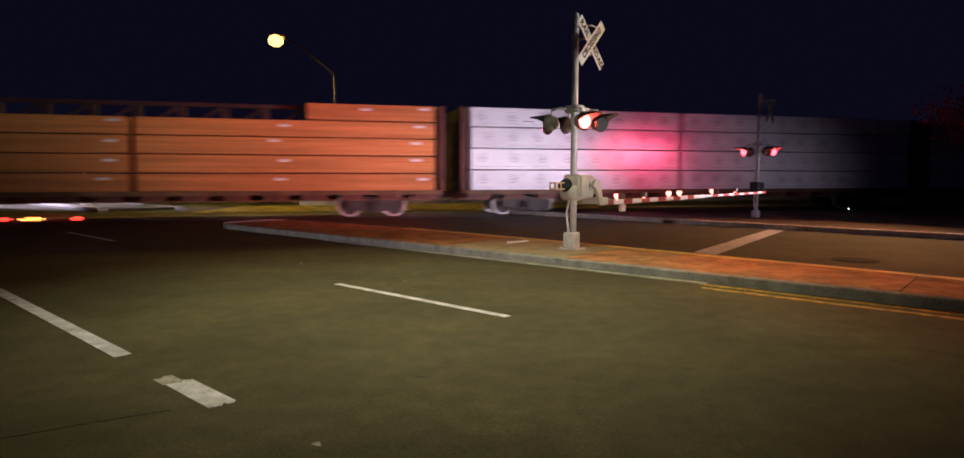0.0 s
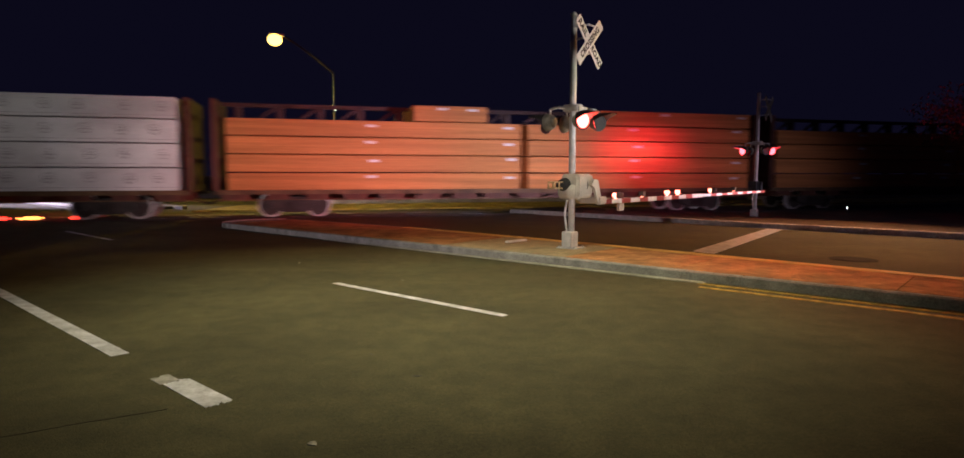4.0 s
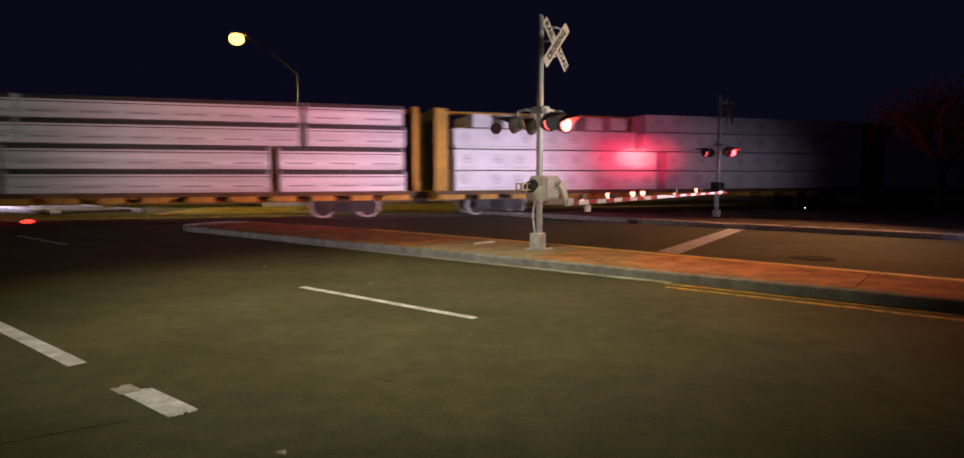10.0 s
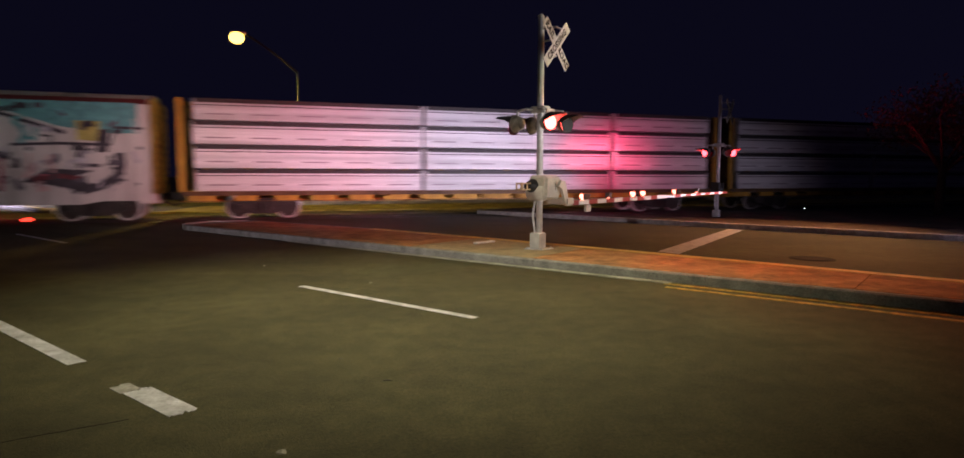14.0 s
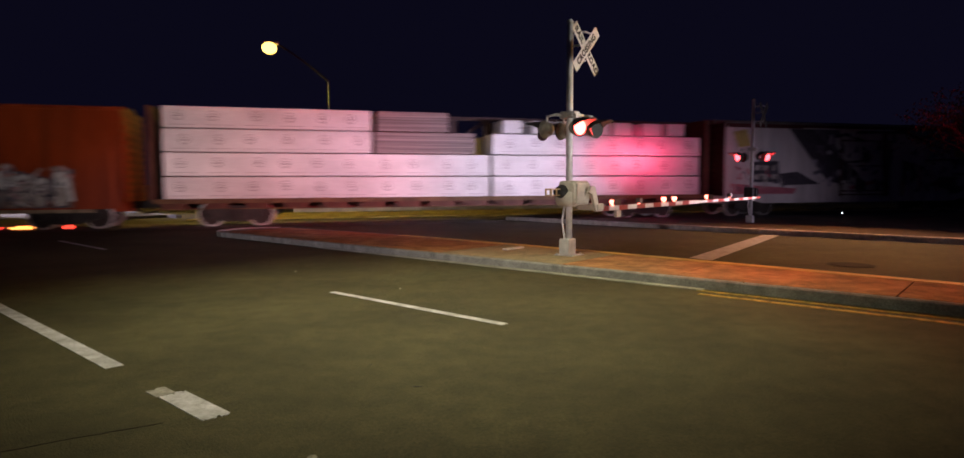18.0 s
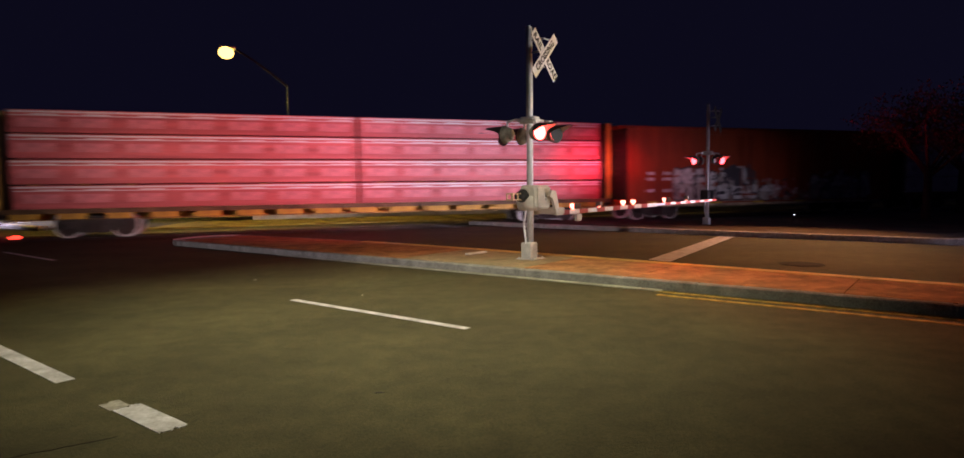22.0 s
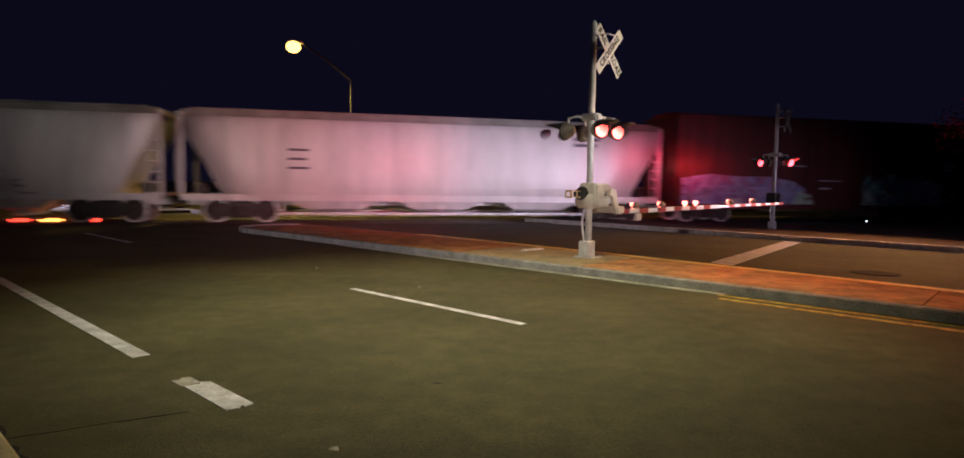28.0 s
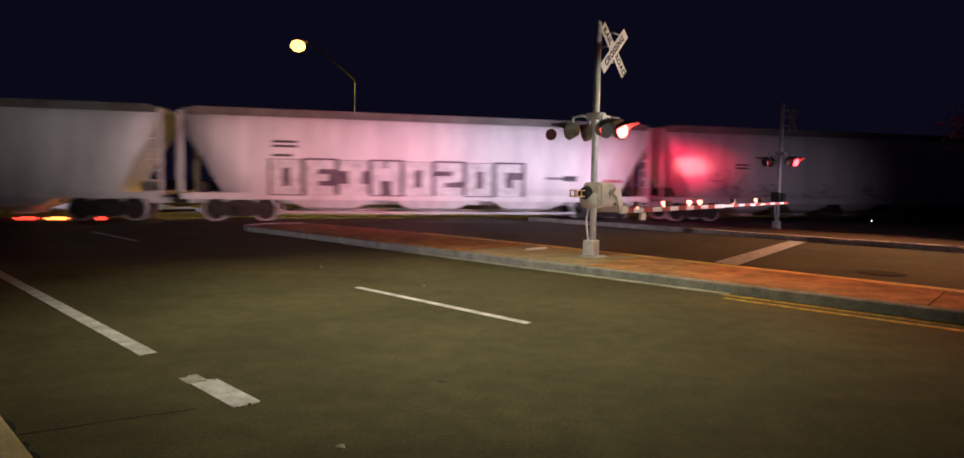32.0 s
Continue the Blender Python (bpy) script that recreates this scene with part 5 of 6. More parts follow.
jumble(ob, 4.7, 6.4, 0.86, 1.95, ("gr_pale", "gr_white", "gr_lilac", "mix_teal"), 26, 82, -1.524, 0.24)
patch(ob, [(-8.0, 0.85), (-1.6, 0.85), (-1.5, 1.5), (-2.2, 1.9), (-3.6, 2.12), (-5.2, 2.1), (-6.6, 2.2), (-8.0, 2.0)], "mix_violet", -1.50, 0.012)
patch(ob, [(-2.3, 0.86), (-1.1, 0.86), (-1.3, 1.3), (-1.9, 1.45)], "gr_sage", -1.50, 0.016)
patch(ob, [(-5.9, 0.86), (-4.9, 0.86), (-5.0, 1.1), (-5.7, 1.15)], "gr_pale", -1.50, 0.016)
for x_, z_, w_ in ((-7.2, 1.62, 1.5), (-4.6, 1.55, 0.9), (-3.1, 1.3, 0.8), (-6.2, 1.3, 1.1)):
    bars(ob, x_, z_, w_, (1,), y=-1.515, material="gr_lilac", h=0.07)
bars(ob, 6.8, 1.25, 0.5, (1, 1), y=-1.49, material="paint_yellow", h=0.13)
bars(ob, 6.3, 2.75, 0.9, (1, 0.8), y=-1.49, material="gr_pale", h=0.1)
bars(ob, -2.2, 2.6, 1.6, (1,), y=-1.49, material="gr_pale", h=0.05)
bars(ob, -0.8, 1.9, 1.2, (1, 0, 0.5), y=-1.515, material="gr_pale", h=0.09)


def hopper(front, rear, bays, label, long_pipe, paint="hop_grey"):
    ob, half = wagon("covered_hopper", front, rear, label, "hopper wagon")
    e = half - 0.34
    prof = [(1.38, 1.02), (1.50, 1.25), (1.53, 1.45), (1.55, 2.2), (1.55, 3.2), (1.50, 3.69), (1.42, 3.88), (1.36, 3.96), (0.98, 4.18), (0.0, 4.22)]

    def reach(z):
        return e - 0.14 - max(0.0, 3.35 - max(z, 1.4)) * 0.62 if z < 3.9 else e - 0.06

    bm = bmesh.new()
    rows = []
    full = [(-y, z) for y, z in prof] + [(y, z) for y, z in prof[-2::-1]]
    xs = np.linspace(-1, 1, 13)
    for y, z in full:
        rows.append([bm.verts.new((x * reach(z), y, z)) for x in xs])
    for a, b in zip(rows, rows[1:]):
        for i in range(len(xs) - 1):
            bm.faces.new((a[i], a[i + 1], b[i + 1], b[i]))
    bm.faces.new([r[0] for r in rows])
    bm.faces.new([r[-1] for r in rows][::-1])
    body = part("body", bm, M[paint], ob)
    bm = bmesh.new()
    for y0, y1 in ((-1.40, -0.99), (0.99, 1.40)):
        box(bm, -e + 0.08, e - 0.08, min(y0, y1), max(y0, y1), 3.97, 4.20)
    part("roof_edge", bm, M["roof_grey"], ob, "dull dark roof edge")
    for p in body.data.polygons:
        p.use_smooth = abs(p.normal.x) < 0.5
    for y in (-1.52, 1.40):
        bm = bmesh.new()
        prism(bm, [(-e, 0.86), (e, 0.86), (e, 1.06), (e - 0.3, 1.10), (-e + 0.3, 1.10), (-e, 1.06)], y, y + 0.12)
        part("side_sill", bm, M[paint], ob)
    bm = bmesh.new()
    box(bm, -e, e, -0.3, 0.3, 0.66, 0.98)
    part("center_sill", bm, M[paint], ob)
    bm = bmesh.new()
    box(bm, -e + 0.4, e - 0.4, -1.36, -1.18, 4.22, 4.27)
    box(bm, -e + 0.4, e - 0.4, 1.18, 1.36, 4.22, 4.27)
    for x in np.linspace(-e + 0.8, e - 0.8, 13):
        box(bm, x - 0.03, x + 0.03, -1.36, 1.36, 4.02, 4.22)
    part("running_board", bm, M["roof_grey"], ob)
    for x in np.linspace(-e + 1.6, e - 1.6, 6):
        bm = bmesh.new()
        soft_box(bm, x - 0.9, x + 0.9, -0.32, 0.32, 4.2, 4.33, 0.03)
        part("hatch_cover", bm, M["roof_grey"], ob)
    for sgn in (1, -1):
        bm = bmesh.new()
        for y in (-1.42, 1.32):
            box(bm, sgn * e - 0.09, sgn * e + 0.05, y, y + 0.1, 1.0, 4.1)
        box(bm, sgn * e - 0.08, sgn * e + 0.04, -1.42, 1.42, 1.0, 1.12)
        box(bm, sgn * e - 0.06, sgn * e + 0.02, -1.42, 1.42, 4.0, 4.1)
        box(bm, sgn * (e - 0.95) - 0.95, sgn * (e - 0.95) + 0.95, -1.4, 1.4, 0.94, 1.0)
        part("end_frame", bm, M[paint], ob)
        if sgn > 0:
            ladder(ob, sgn * (e - 0.22), -1.46, 0.6, 3.6, M[paint], 0.36)
        bm = bmesh.new()
        cyl(bm, (sgn * (e - 0.6), -0.9, 1.3), (sgn * (e - 0.6), 0.2, 1.3), 0.22, n=10)
        part("brake_cylinder", bm, M["steel_dark"], ob)
        if sgn < 0:
            bm = bmesh.new()
            cyl(bm, (sgn * (e - 0.1), 0.6, 2.6), (sgn * (e - 0.05), 0.6, 2.6), 0.26, n=16)
            part("brake_wheel", bm, M["steel_dark"], ob)
    span = 2 * (e - 3.3)
    for i in range(bays):
        x = -span / 2 + (i + 0.5) * span / bays
        w = span / bays * 0.47
        bm = bmesh.new()
        lo = [bm.verts.new((x + u * 0.22, v * 0.5, 0.34)) for u, v in ((-1, -1), (1, -1), (1, 1), (-1, 1))]
        hi = [bm.verts.new((x + u * w, v * 1.40, 1.0)) for u, v in ((-1, -1), (1, -1), (1, 1), (-1, 1))]
        md = [bm.verts.new((x + u * w * 0.55, v * 1.05, 0.55)) for u, v in ((-1, -1), (1, -1), (1, 1), (-1, 1))]
        for a, b in ((lo, md), (md, hi)):
            for j in range(4):
                bm.faces.new((a[j], a[(j + 1) % 4], b[(j + 1) % 4], b[j]))
        bm.faces.new(lo[::-1])
        bm.faces.new(hi)
        bay = part("discharge_bay", bm, M[paint], ob)
        bm = bmesh.new()
        box(bm, x - 0.3, x + 0.3, -0.72, 0.72, 0.26, 0.36)
        cyl(bm, (x, -1.1, 0.31), (x, 1.1, 0.31), 0.05, n=8)
        part("outlet_gate", bm, M["galv"], bay)
    if long_pipe:
        for y in (-1.2, 1.2):
            bm = bmesh.new()
            cyl(bm, (-span / 2, y, 0.36), (span / 2, y, 0.36), 0.06, n=8)
            for x in np.linspace(-span / 2 + 0.2, span / 2 - 0.2, 5):
                cyl(bm, (x, y, 0.36), (x, y * 0.95, 1.0), 0.03, n=6)
            part("pneumatic_pipe", bm, M["galv"], ob)
    running_gear(ob, half, 2.3)
    return ob, e


ob, e = hopper(-254.6, -274.6, 3, "pale grey covered hopper with a long pipe below", True)
bars(ob, -5.9, 2.75, 0.75, (1, 0, 0.9, 0, 1))
bars(ob, 5.6, 3.45, 1.1, (1, 0.9), h=0.13)
ob, e = hopper(-274.6, -293.5, 4, "pale grey covered hopper with four bays and dark scrawls", False)
bars(ob, -5.6, 2.55, 0.7, (1, 1), h=0.08)
scrawl(ob, 2.8, 5.1, 1.08, 1.95, 41, -1.535, 9, 0.07)
scrawl(ob, -7.0, -5.0, 1.0, 2.45, 42, -1.545, 12, 0.05)
scrawl(ob, -4.9, 2.6, 1.12, 1.75, 43, -1.535, 14, 0.05)
scrawl(ob, 1.3, 1.9, 1.5, 1.9, 44, -1.545, 3, 0.09)
ob, e = hopper(-293.5, -312.95, 3, "pale hopper with tall block graffiti along its side", True, "hop_white")
bars(ob, -6.2, 3.0, 0.9, (1, 1, 0, 0.8))


def block_letters(ob, x0, x1, z0, z1, y):
    """A row of fat pale blocks with dark slots on a dark ground, like sprayed block lettering."""
    n = 8
    w, h = (x1 - x0) / n, z1 - z0
    hollow = [(0, 0, .38, 1), (.64, 0, 1, 1), (.38, .76, .64, 1), (.38, 0, .64, .24)]
    shapes = [
        hollow,
        [(0, 0, .42, 1), (.42, .74, 1, 1), (.42, .40, .78, .60), (.42, 0, 1, .26)],
        [(0, .70, 1, 1), (.32, .32, .80, .70), (0, 0, 1, .32)],
        [(0, 0, .30, 1), (.70, 0, 1, 1), (.30, .42, .44, 1), (.56, .42, .70, 1), (.44, .42, .56, .80)],
        hollow,
        [(0, .74, 1, 1), (.62, .42, 1, .74), (0, .40, .62, .60), (0, .26, .36, .40), (0, 0, 1, .26)],
        hollow,
        [(0, 0, .38, 1), (.38, .74, 1, 1), (.38, 0, 1, .26), (.64, .26, 1, .52)],
    ]
    for i, sh in enumerate(shapes):
        pale, dark = bmesh.new(), bmesh.new()
        box(dark, x0 + i * w - 0.05, x0 + (i + 1) * w + 0.03, y - 0.004, y + 0.02, z0 - 0.04 + 0.03 * (i % 3), z1 + 0.02 + 0.05 * (i % 2))
        for u0, v0, u1, v1 in sh:
            box(pale, x0 + (i + 0.04 + u0 * 0.86) * w, x0 + (i + 0.04 + u1 * 0.86) * w, y - 0.012, y + 0.01, z0 + v0 * h, z0 + v1 * h)
        part("graffiti", dark, M["gr_plum"], ob)
        part("graffiti", pale, M["gr_white"], ob)


block_letters(ob, -6.3, 3.7, 1.06, 2.38, -1.56)
bars(ob, 4.6, 1.78, 0.8, (1,), material="gr_grey", h=0.1)
bars(ob, 5.4, 1.72, 0.6, (1,), material="gr_dark", h=0.22)
bars(ob, 7.2, 1.7, 0.9, (1,), material="gr_pink", h=0.12)
hopper(-312.95, -332.0, 4, "pale grey covered hopper with sloping ends", False, "hop_white")
# ---- crossing signals ----
SIGN_DEG = math.degrees(math.atan2(NR.y, NR.x))


def words(text, size, material, parent, m):
    cu = bpy.data.curves.new("letters", "FONT")
    cu.body, cu.size, cu.extrude, cu.offset, cu.align_x, cu.align_y = text, size, 0.002, 0.007, "CENTER", "CENTER"
    cu.space_character = 1.12
    tmp = new("letters", cu)
    bpy.context.view_layer.update()
    me = bpy.data.meshes.new_from_object(tmp.evaluated_get(bpy.context.evaluated_depsgraph_get()))
    bpy.data.objects.remove(tmp)
    me.materials.clear()
    me.materials.append(material)
    ob = new("letters", me)
    ob.parent = parent
    ob.matrix_local = m
    return ob


def flasher(parent, x, y, z, facing, lit, turn=0.0, lens="lens_red"):
    """One flashing lamp: backing disc, drum, hood and lens; facing -1 looks along -y."""
    m = Matrix.Translation((x, y, z)) @ pose(0, 0, 0, 0, 0, (0 if facing < 0 else 180) + turn)
    bm = bmesh.new()
    cyl(bm, (0, 0.02, 0), (0, 0.0, 0), 0.185, 0.185, 24)
    disc = part("lamp_unit", bm, M["lamp_case"], parent, "black round lamp backing disc")
    disc.matrix_local = m
    bm = bmesh.new()
    cyl(bm, (0, 0.17, 0), (0, 0.021, 0), 0.13, 0.18, 18)
    cyl(bm, (0, 0.23, 0), (0, 0.17, 0), 0.06, 0.11, 12)
    part("lamp_housing", bm, M["lamp_grey"], disc, "weathered grey lamp housing", True)
    bm = bmesh.new()
    n = 12
    rows = []
    for k, (yy, r) in enumerate(((0.0, 0.168), (-0.16, 0.174), (-0.40, 0.182))):
        span = (0.95, 0.66, 0.34)[k] * math.pi / 2
        rows.append([(bm.verts.new((r * math.sin(a), yy - 0.0, r * math.cos(a) - 0.006 * k * k)), bm.verts.new(((r - 0.008) * math.sin(a), yy, (r - 0.008) * math.cos(a) - 0.006 * k * k))) for a in (span * (2 * i / n - 1) for i in range(n + 1))])
    for a, b in zip(rows, rows[1:]):
        for i in range(n):
            for q in (0, 1):
                bm.faces.new((a[i][q], a[i + 1][q], b[i + 1][q], b[i][q]))
    for a in (rows[0], rows[-1]):
        for i in range(n):
            bm.faces.new((a[i][0], a[i + 1][0], a[i + 1][1], a[i][1]))
    for i in (0, n):
        for a, b in zip(rows, rows[1:]):
            bm.faces.new((a[i][0], b[i][0], b[i][1], a[i][1]))
    shape = [[v[1].co.copy() for v in row] for row in rows]
    part("hood", bm, M["hood"], disc, "black lamp hood")
    # pale lining added so that the hood's inside shows the lamp's glow
    bm = bmesh.new()
    inner = [[bm.verts.new((c.x * 0.965, c.y + 0.004, c.z * 0.965)) for c in row] for row in shape]
    for a, b in zip(inner, inner[1:]):
        for i in range(n):
            bm.faces.new((a[i], a[i + 1], b[i + 1], b[i]))
    part("hood_lining", bm, M["hood_lining"], disc, "pale lining added so the hood looks lit inside")
    bm = bmesh.new()
    rings = []
    for r, yy in ((0.152, -0.004), (0.13, -0.012), (0.08, -0.018), (0.0, -0.02)):
        rings.append([bm.verts.new((r * math.cos(2 * math.pi * i / 20), yy, r * math.sin(2 * math.pi * i / 20))) for i in range(20)] if r else [bm.verts.new((0, yy, 0))])
    for a, b in zip(rings, rings[1:]):
        for i in range(20):
            bm.faces.new((a[i], a[(i + 1) % 20], b[(i + 1) % 20], b[i]) if len(b) > 1 else (a[i], a[(i + 1) % 20], b[0]))
    part("lens", bm, M[lens if lit else "lens_dark"], disc, "glowing red lens" if lit else "unlit dark red lens", True)
    return disc


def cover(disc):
    """A dark shutter added to make a lamp flash: a disc hinged at the lens's upper rim."""
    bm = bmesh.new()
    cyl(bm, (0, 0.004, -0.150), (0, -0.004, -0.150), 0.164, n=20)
    return part("shutter", bm, M["black"], disc, "dark shutter added to make the lamp flash")


def signal(at, label, gate, lamp_turn=0.0, reach=0.30, covers=None):
    sg = thing("crossing_signal", at, SIGN_DEG, label, "railroad signal", "crossing signals")
    bm = bmesh.new()
    cyl(bm, (0, 0, 0.1), (0, 0, 4.66), 0.066, n=18)
    cyl(bm, (0, 0, 4.66), (0, 0, 4.71), 0.072, 0.03, 18)
    part("mast", bm, M["galv"], sg, "grey galvanised mast", True)
    bm = bmesh.new()
    box(bm, -0.22, 0.22, -0.22, 0.22, 0.0, 0.035)
    for x in (-0.17, 0.17):
        for y in (-0.17, 0.17):
            cyl(bm, (x, y, 0.03), (x, y, 0.065), 0.018, n=6)
    part("base_plate", bm, M["galv"], sg)
    bm = bmesh.new()
    soft_box(bm, -0.17, 0.10, -0.11, 0.13, 0.035, 0.36, 0.02)
    part("junction_base", bm, M["galv"], sg)
    bm = bmesh.new()
    cyl(bm, (-0.12, 0.02, 0.34), (-0.16, 0.06, 0.72), 0.022, n=8)
    cyl(bm, (-0.16, 0.06, 0.72), (-0.1, 0.04, 1.02), 0.022, n=8)
    part("conduit", bm, M["galv"], sg)
    # crossbuck on two stand-off brackets
    cz, cy = 4.07, -0.36
    for dz in (0.34, 0.1, -0.22):
        bm = bmesh.new()
        cyl(bm, (0.0, 0, cz + dz), (0.0, cy, cz + dz), 0.018, n=8)
        if dz == 0.34:
            cyl(bm, (0.0, cy + 0.02, cz + dz), (0.34, cy + 0.02, cz + dz), 0.018, n=8)
        part("bracket", bm, M["galv"], sg)
    for turn, text, dy in ((45, "CROSSING", -0.012), (-45, "RAILROAD", 0.0)):
        bm = bmesh.new()
        soft_box(bm, -0.58, 0.58, -0.005, 0.005, -0.108, 0.108, 0.003)
        # blades on signals without a gate are greyed to look unlit
        bl = part("crossbuck_blade", bm, M["sign_white" if gate else "roof_grey"], sg, "white reflective crossbuck blade with black lettering" if gate else "crossbuck blade painted grey to look unlit")
        bl.matrix_local = Matrix.Translation((0, cy + dy, cz)) @ pose(0, 0, 0, 0, -turn, 0)
        if text == "CROSSING":
            words(text, 0.165, M["black"], bl, pose(0, -0.008, 0, 90))
        else:
            words("RAIL", 0.165, M["black"], bl, pose(-0.34, -0.008, 0, 90))
            words("ROAD", 0.165, M["black"], bl, pose(0.34, -0.008, 0, 90))
    # cross arms and lamps
    for y in (-0.14, 0.14):
        bm = bmesh.new()
        cyl(bm, (-reach, y, 2.83), (reach, y, 2.83), 0.028, n=10)
        part("cross_arm", bm, M["galv"], sg, "", True)
        for x in (-reach, reach):
            bm = bmesh.new()
            cyl(bm, (x, y, 2.83), (x, y * 2.4, 2.80), 0.022, n=8)
            part("lamp_bracket", bm, M["galv"], sg, "", True)
            bm = bmesh.new()
            cyl(bm, (x, y * 2.4, 2.82), (x, y * 2.4, 2.55), 0.022, n=8)
            part("lamp_hanger", bm, M["galv"], sg, "", True)
    bm = bmesh.new()
    soft_box(bm, -0.12, 0.12, -0.17, 0.17, 2.76, 2.90, 0.02)
    part("arm_clamp", bm, M["galv"], sg)
    for x in (-reach, reach):
        front = flasher(sg, x, -0.43, 2.55, -1, gate or x > 0, -16 if gate else -32, "lens_red" if gate else "lens_far")
        back = flasher(sg, x, 0.43, 2.55, 1, gate or x < 0, lamp_turn, "lens_red" if gate else "lens_far")
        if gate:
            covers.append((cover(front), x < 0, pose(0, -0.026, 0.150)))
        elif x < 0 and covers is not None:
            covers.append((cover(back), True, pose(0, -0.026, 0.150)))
    if not gate:
        bm = bmesh.new()
        soft_box(bm, -0.36, -0.08, -0.16, 0.16, 1.02, 1.42, 0.03)
        part("signal_box", bm, M["lamp_case"], sg, "dark signal box")
        bm = bmesh.new()
        soft_box(bm, 0.10, 0.32, -0.16, 0.16, 1.0, 1.40, 0.03)
        part("signal_box", bm, M["lamp_case"], sg, "dark signal box")
        return sg
    # gate mechanism, counterweight, arm
    bm = bmesh.new()
    soft_box(bm, -0.26, 0.28, -0.32, 0.10, 1.04, 1.52, 0.05)
    mech = part("gate_mechanism", bm, M["cream"], sg, "cream-painted gate mechanism housing")
    bm = bmesh.new()
    soft_box(bm, -0.23, 0.24, -0.335, -0.315, 1.12, 1.48, 0.01)
    box(bm, 0.17, 0.20, -0.345, -0.33, 1.24, 1.32)
    part("access_door", bm, M["cream"], mech)
    bm = bmesh.new()
    cyl(bm, (-0.26, 0.0, 1.30), (-0.46, 0.0, 1.30), 0.15, 0.07, 14)
    part("counterweight", bm, M["black"], sg, "black tapered counterweight hub", True)
    bm = bmesh.new()
    for y in (-0.07, 0.07):
        for z in (1.24, 1.36):
            box(bm, -0.72, -0.44, y - 0.012, y + 0.012, z - 0.012, z + 0.012)
        for x in (-0.72, -0.56):
            box(bm, x, x + 0.024, y - 0.012, y + 0.012, 1.24, 1.36)
    for z in (1.24, 1.36):
        box(bm, -0.72, -0.696, -0.07, 0.07, z - 0.012, z + 0.012)
    part("counterweight_frame", bm, M["frame_orange"], sg, "open pale orange frame on the counterweight")
    bm = bmesh.new()
    for x0, x1, z0, z1 in ((0.02, 0.22, 1.29, 1.30), (0.05, 0.06, 1.22, 1.37), (0.19, 0.20, 1.24, 1.36)):
        box(bm, x0, x1, -0.342, -0.330, z0, z1)
    part("latch", bm, M["black"], mech, "thin dark latch bars")
    bm = bmesh.new()
    cyl(bm, (-0.15, -0.24, 1.18), (-0.15, 0.12, 1.18), 0.17, n=24)
    part("drum", bm, M["cream"], mech, "rounded drum of the gate mechanism", True)
    for y in (-0.40, 0.16):
        bm = bmesh.new()
        prism(bm, [(0.05, 1.30), (0.14, 1.42), (0.30, 1.40), (0.42, 1.06), (0.56, 1.02), (0.56, 0.90), (0.34, 0.90), (0.18, 1.24)], y - 0.03, y + 0.03)
        part("arm_bracket", bm, M["cream"], sg)
    bm = bmesh.new()
    soft_box(bm, 0.34, 0.62, -0.45, 0.21, 0.92, 1.06, 0.02)
    part("arm_saddle", bm, M["cream"], sg)
    y0 = -0.30
    bm = bmesh.new()
    soft_box(bm, 0.5, 5.8, y0 - 0.018, y0 + 0.018, 0.96, 1.06, 0.008)
    arm = part("gate_arm", bm, M["sign_white"], sg, "lowered gate arm with red and white stripes")
    arm.matrix_local = pose(0, 0, -0.07, 0, -0.2, 0)
    bm = bmesh.new()
    soft_box(bm, 5.78, 10.6, y0 - 0.012, y0 + 0.012, 0.975, 1.045, 0.006)
    part("arm_tip", bm, M["sign_white"], arm, "thinner outer half of the gate arm")
    for x0, h, d in ((0.66, 0.051, 0.0195), (6.4, 0.036, 0.0135)):
        bm = bmesh.new()
        box(bm, 0.0, 0.38, -0.0035, 0.0035, -h, h)
        st = as_mesh("stripe", bm, M["sign_red"])
        for i in range(7 if h > 0.04 else 6):
            for y in (y0 - d, y0 + d):
                if x0 + i * 0.82 < 5.4 or h < 0.04:
                    again("stripe", st, arm, pose(x0 + i * 0.82, y, 1.01))
    bm = bmesh.new()
    cyl(bm, (0, -0.05, 0.06), (0, 0.05, 0.06), 0.045, n=14)
    cyl(bm, (0, 0, -0.02), (0, 0, 0.02), 0.03, n=8)
    gl = as_mesh("gate_lamp", bm, M["lens_gate"])
    # small covers added so that four gate lamps can blink
    bm = bmesh.new()
    box(bm, -0.056, 0.056, -0.003, 0.003, -0.11, 0.0)
    for x in (-0.056, 0.053):
        box(bm, x, x + 0.003, 0.003, 0.112, -0.11, 0.0)
    shade = as_mesh("shade", bm, M["roof_grey"])
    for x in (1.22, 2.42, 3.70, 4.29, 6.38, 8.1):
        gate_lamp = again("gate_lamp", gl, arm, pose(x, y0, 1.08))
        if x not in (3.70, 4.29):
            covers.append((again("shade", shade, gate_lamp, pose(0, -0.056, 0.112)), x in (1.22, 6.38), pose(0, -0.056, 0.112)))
    bm = bmesh.new()
    box(bm, 1.35, 1.55, y0 - 0.03, y0 + 0.03, 0.80, 0.95)
    part("arm_tag", bm, M["cream"], arm)
    return sg


NEAR_MAST, FAR_MAST = Vector((1.83, 12.71, 0.13)), Vector((10.27, 23.6, 0.0))
ADDED_SHUTTERS = []
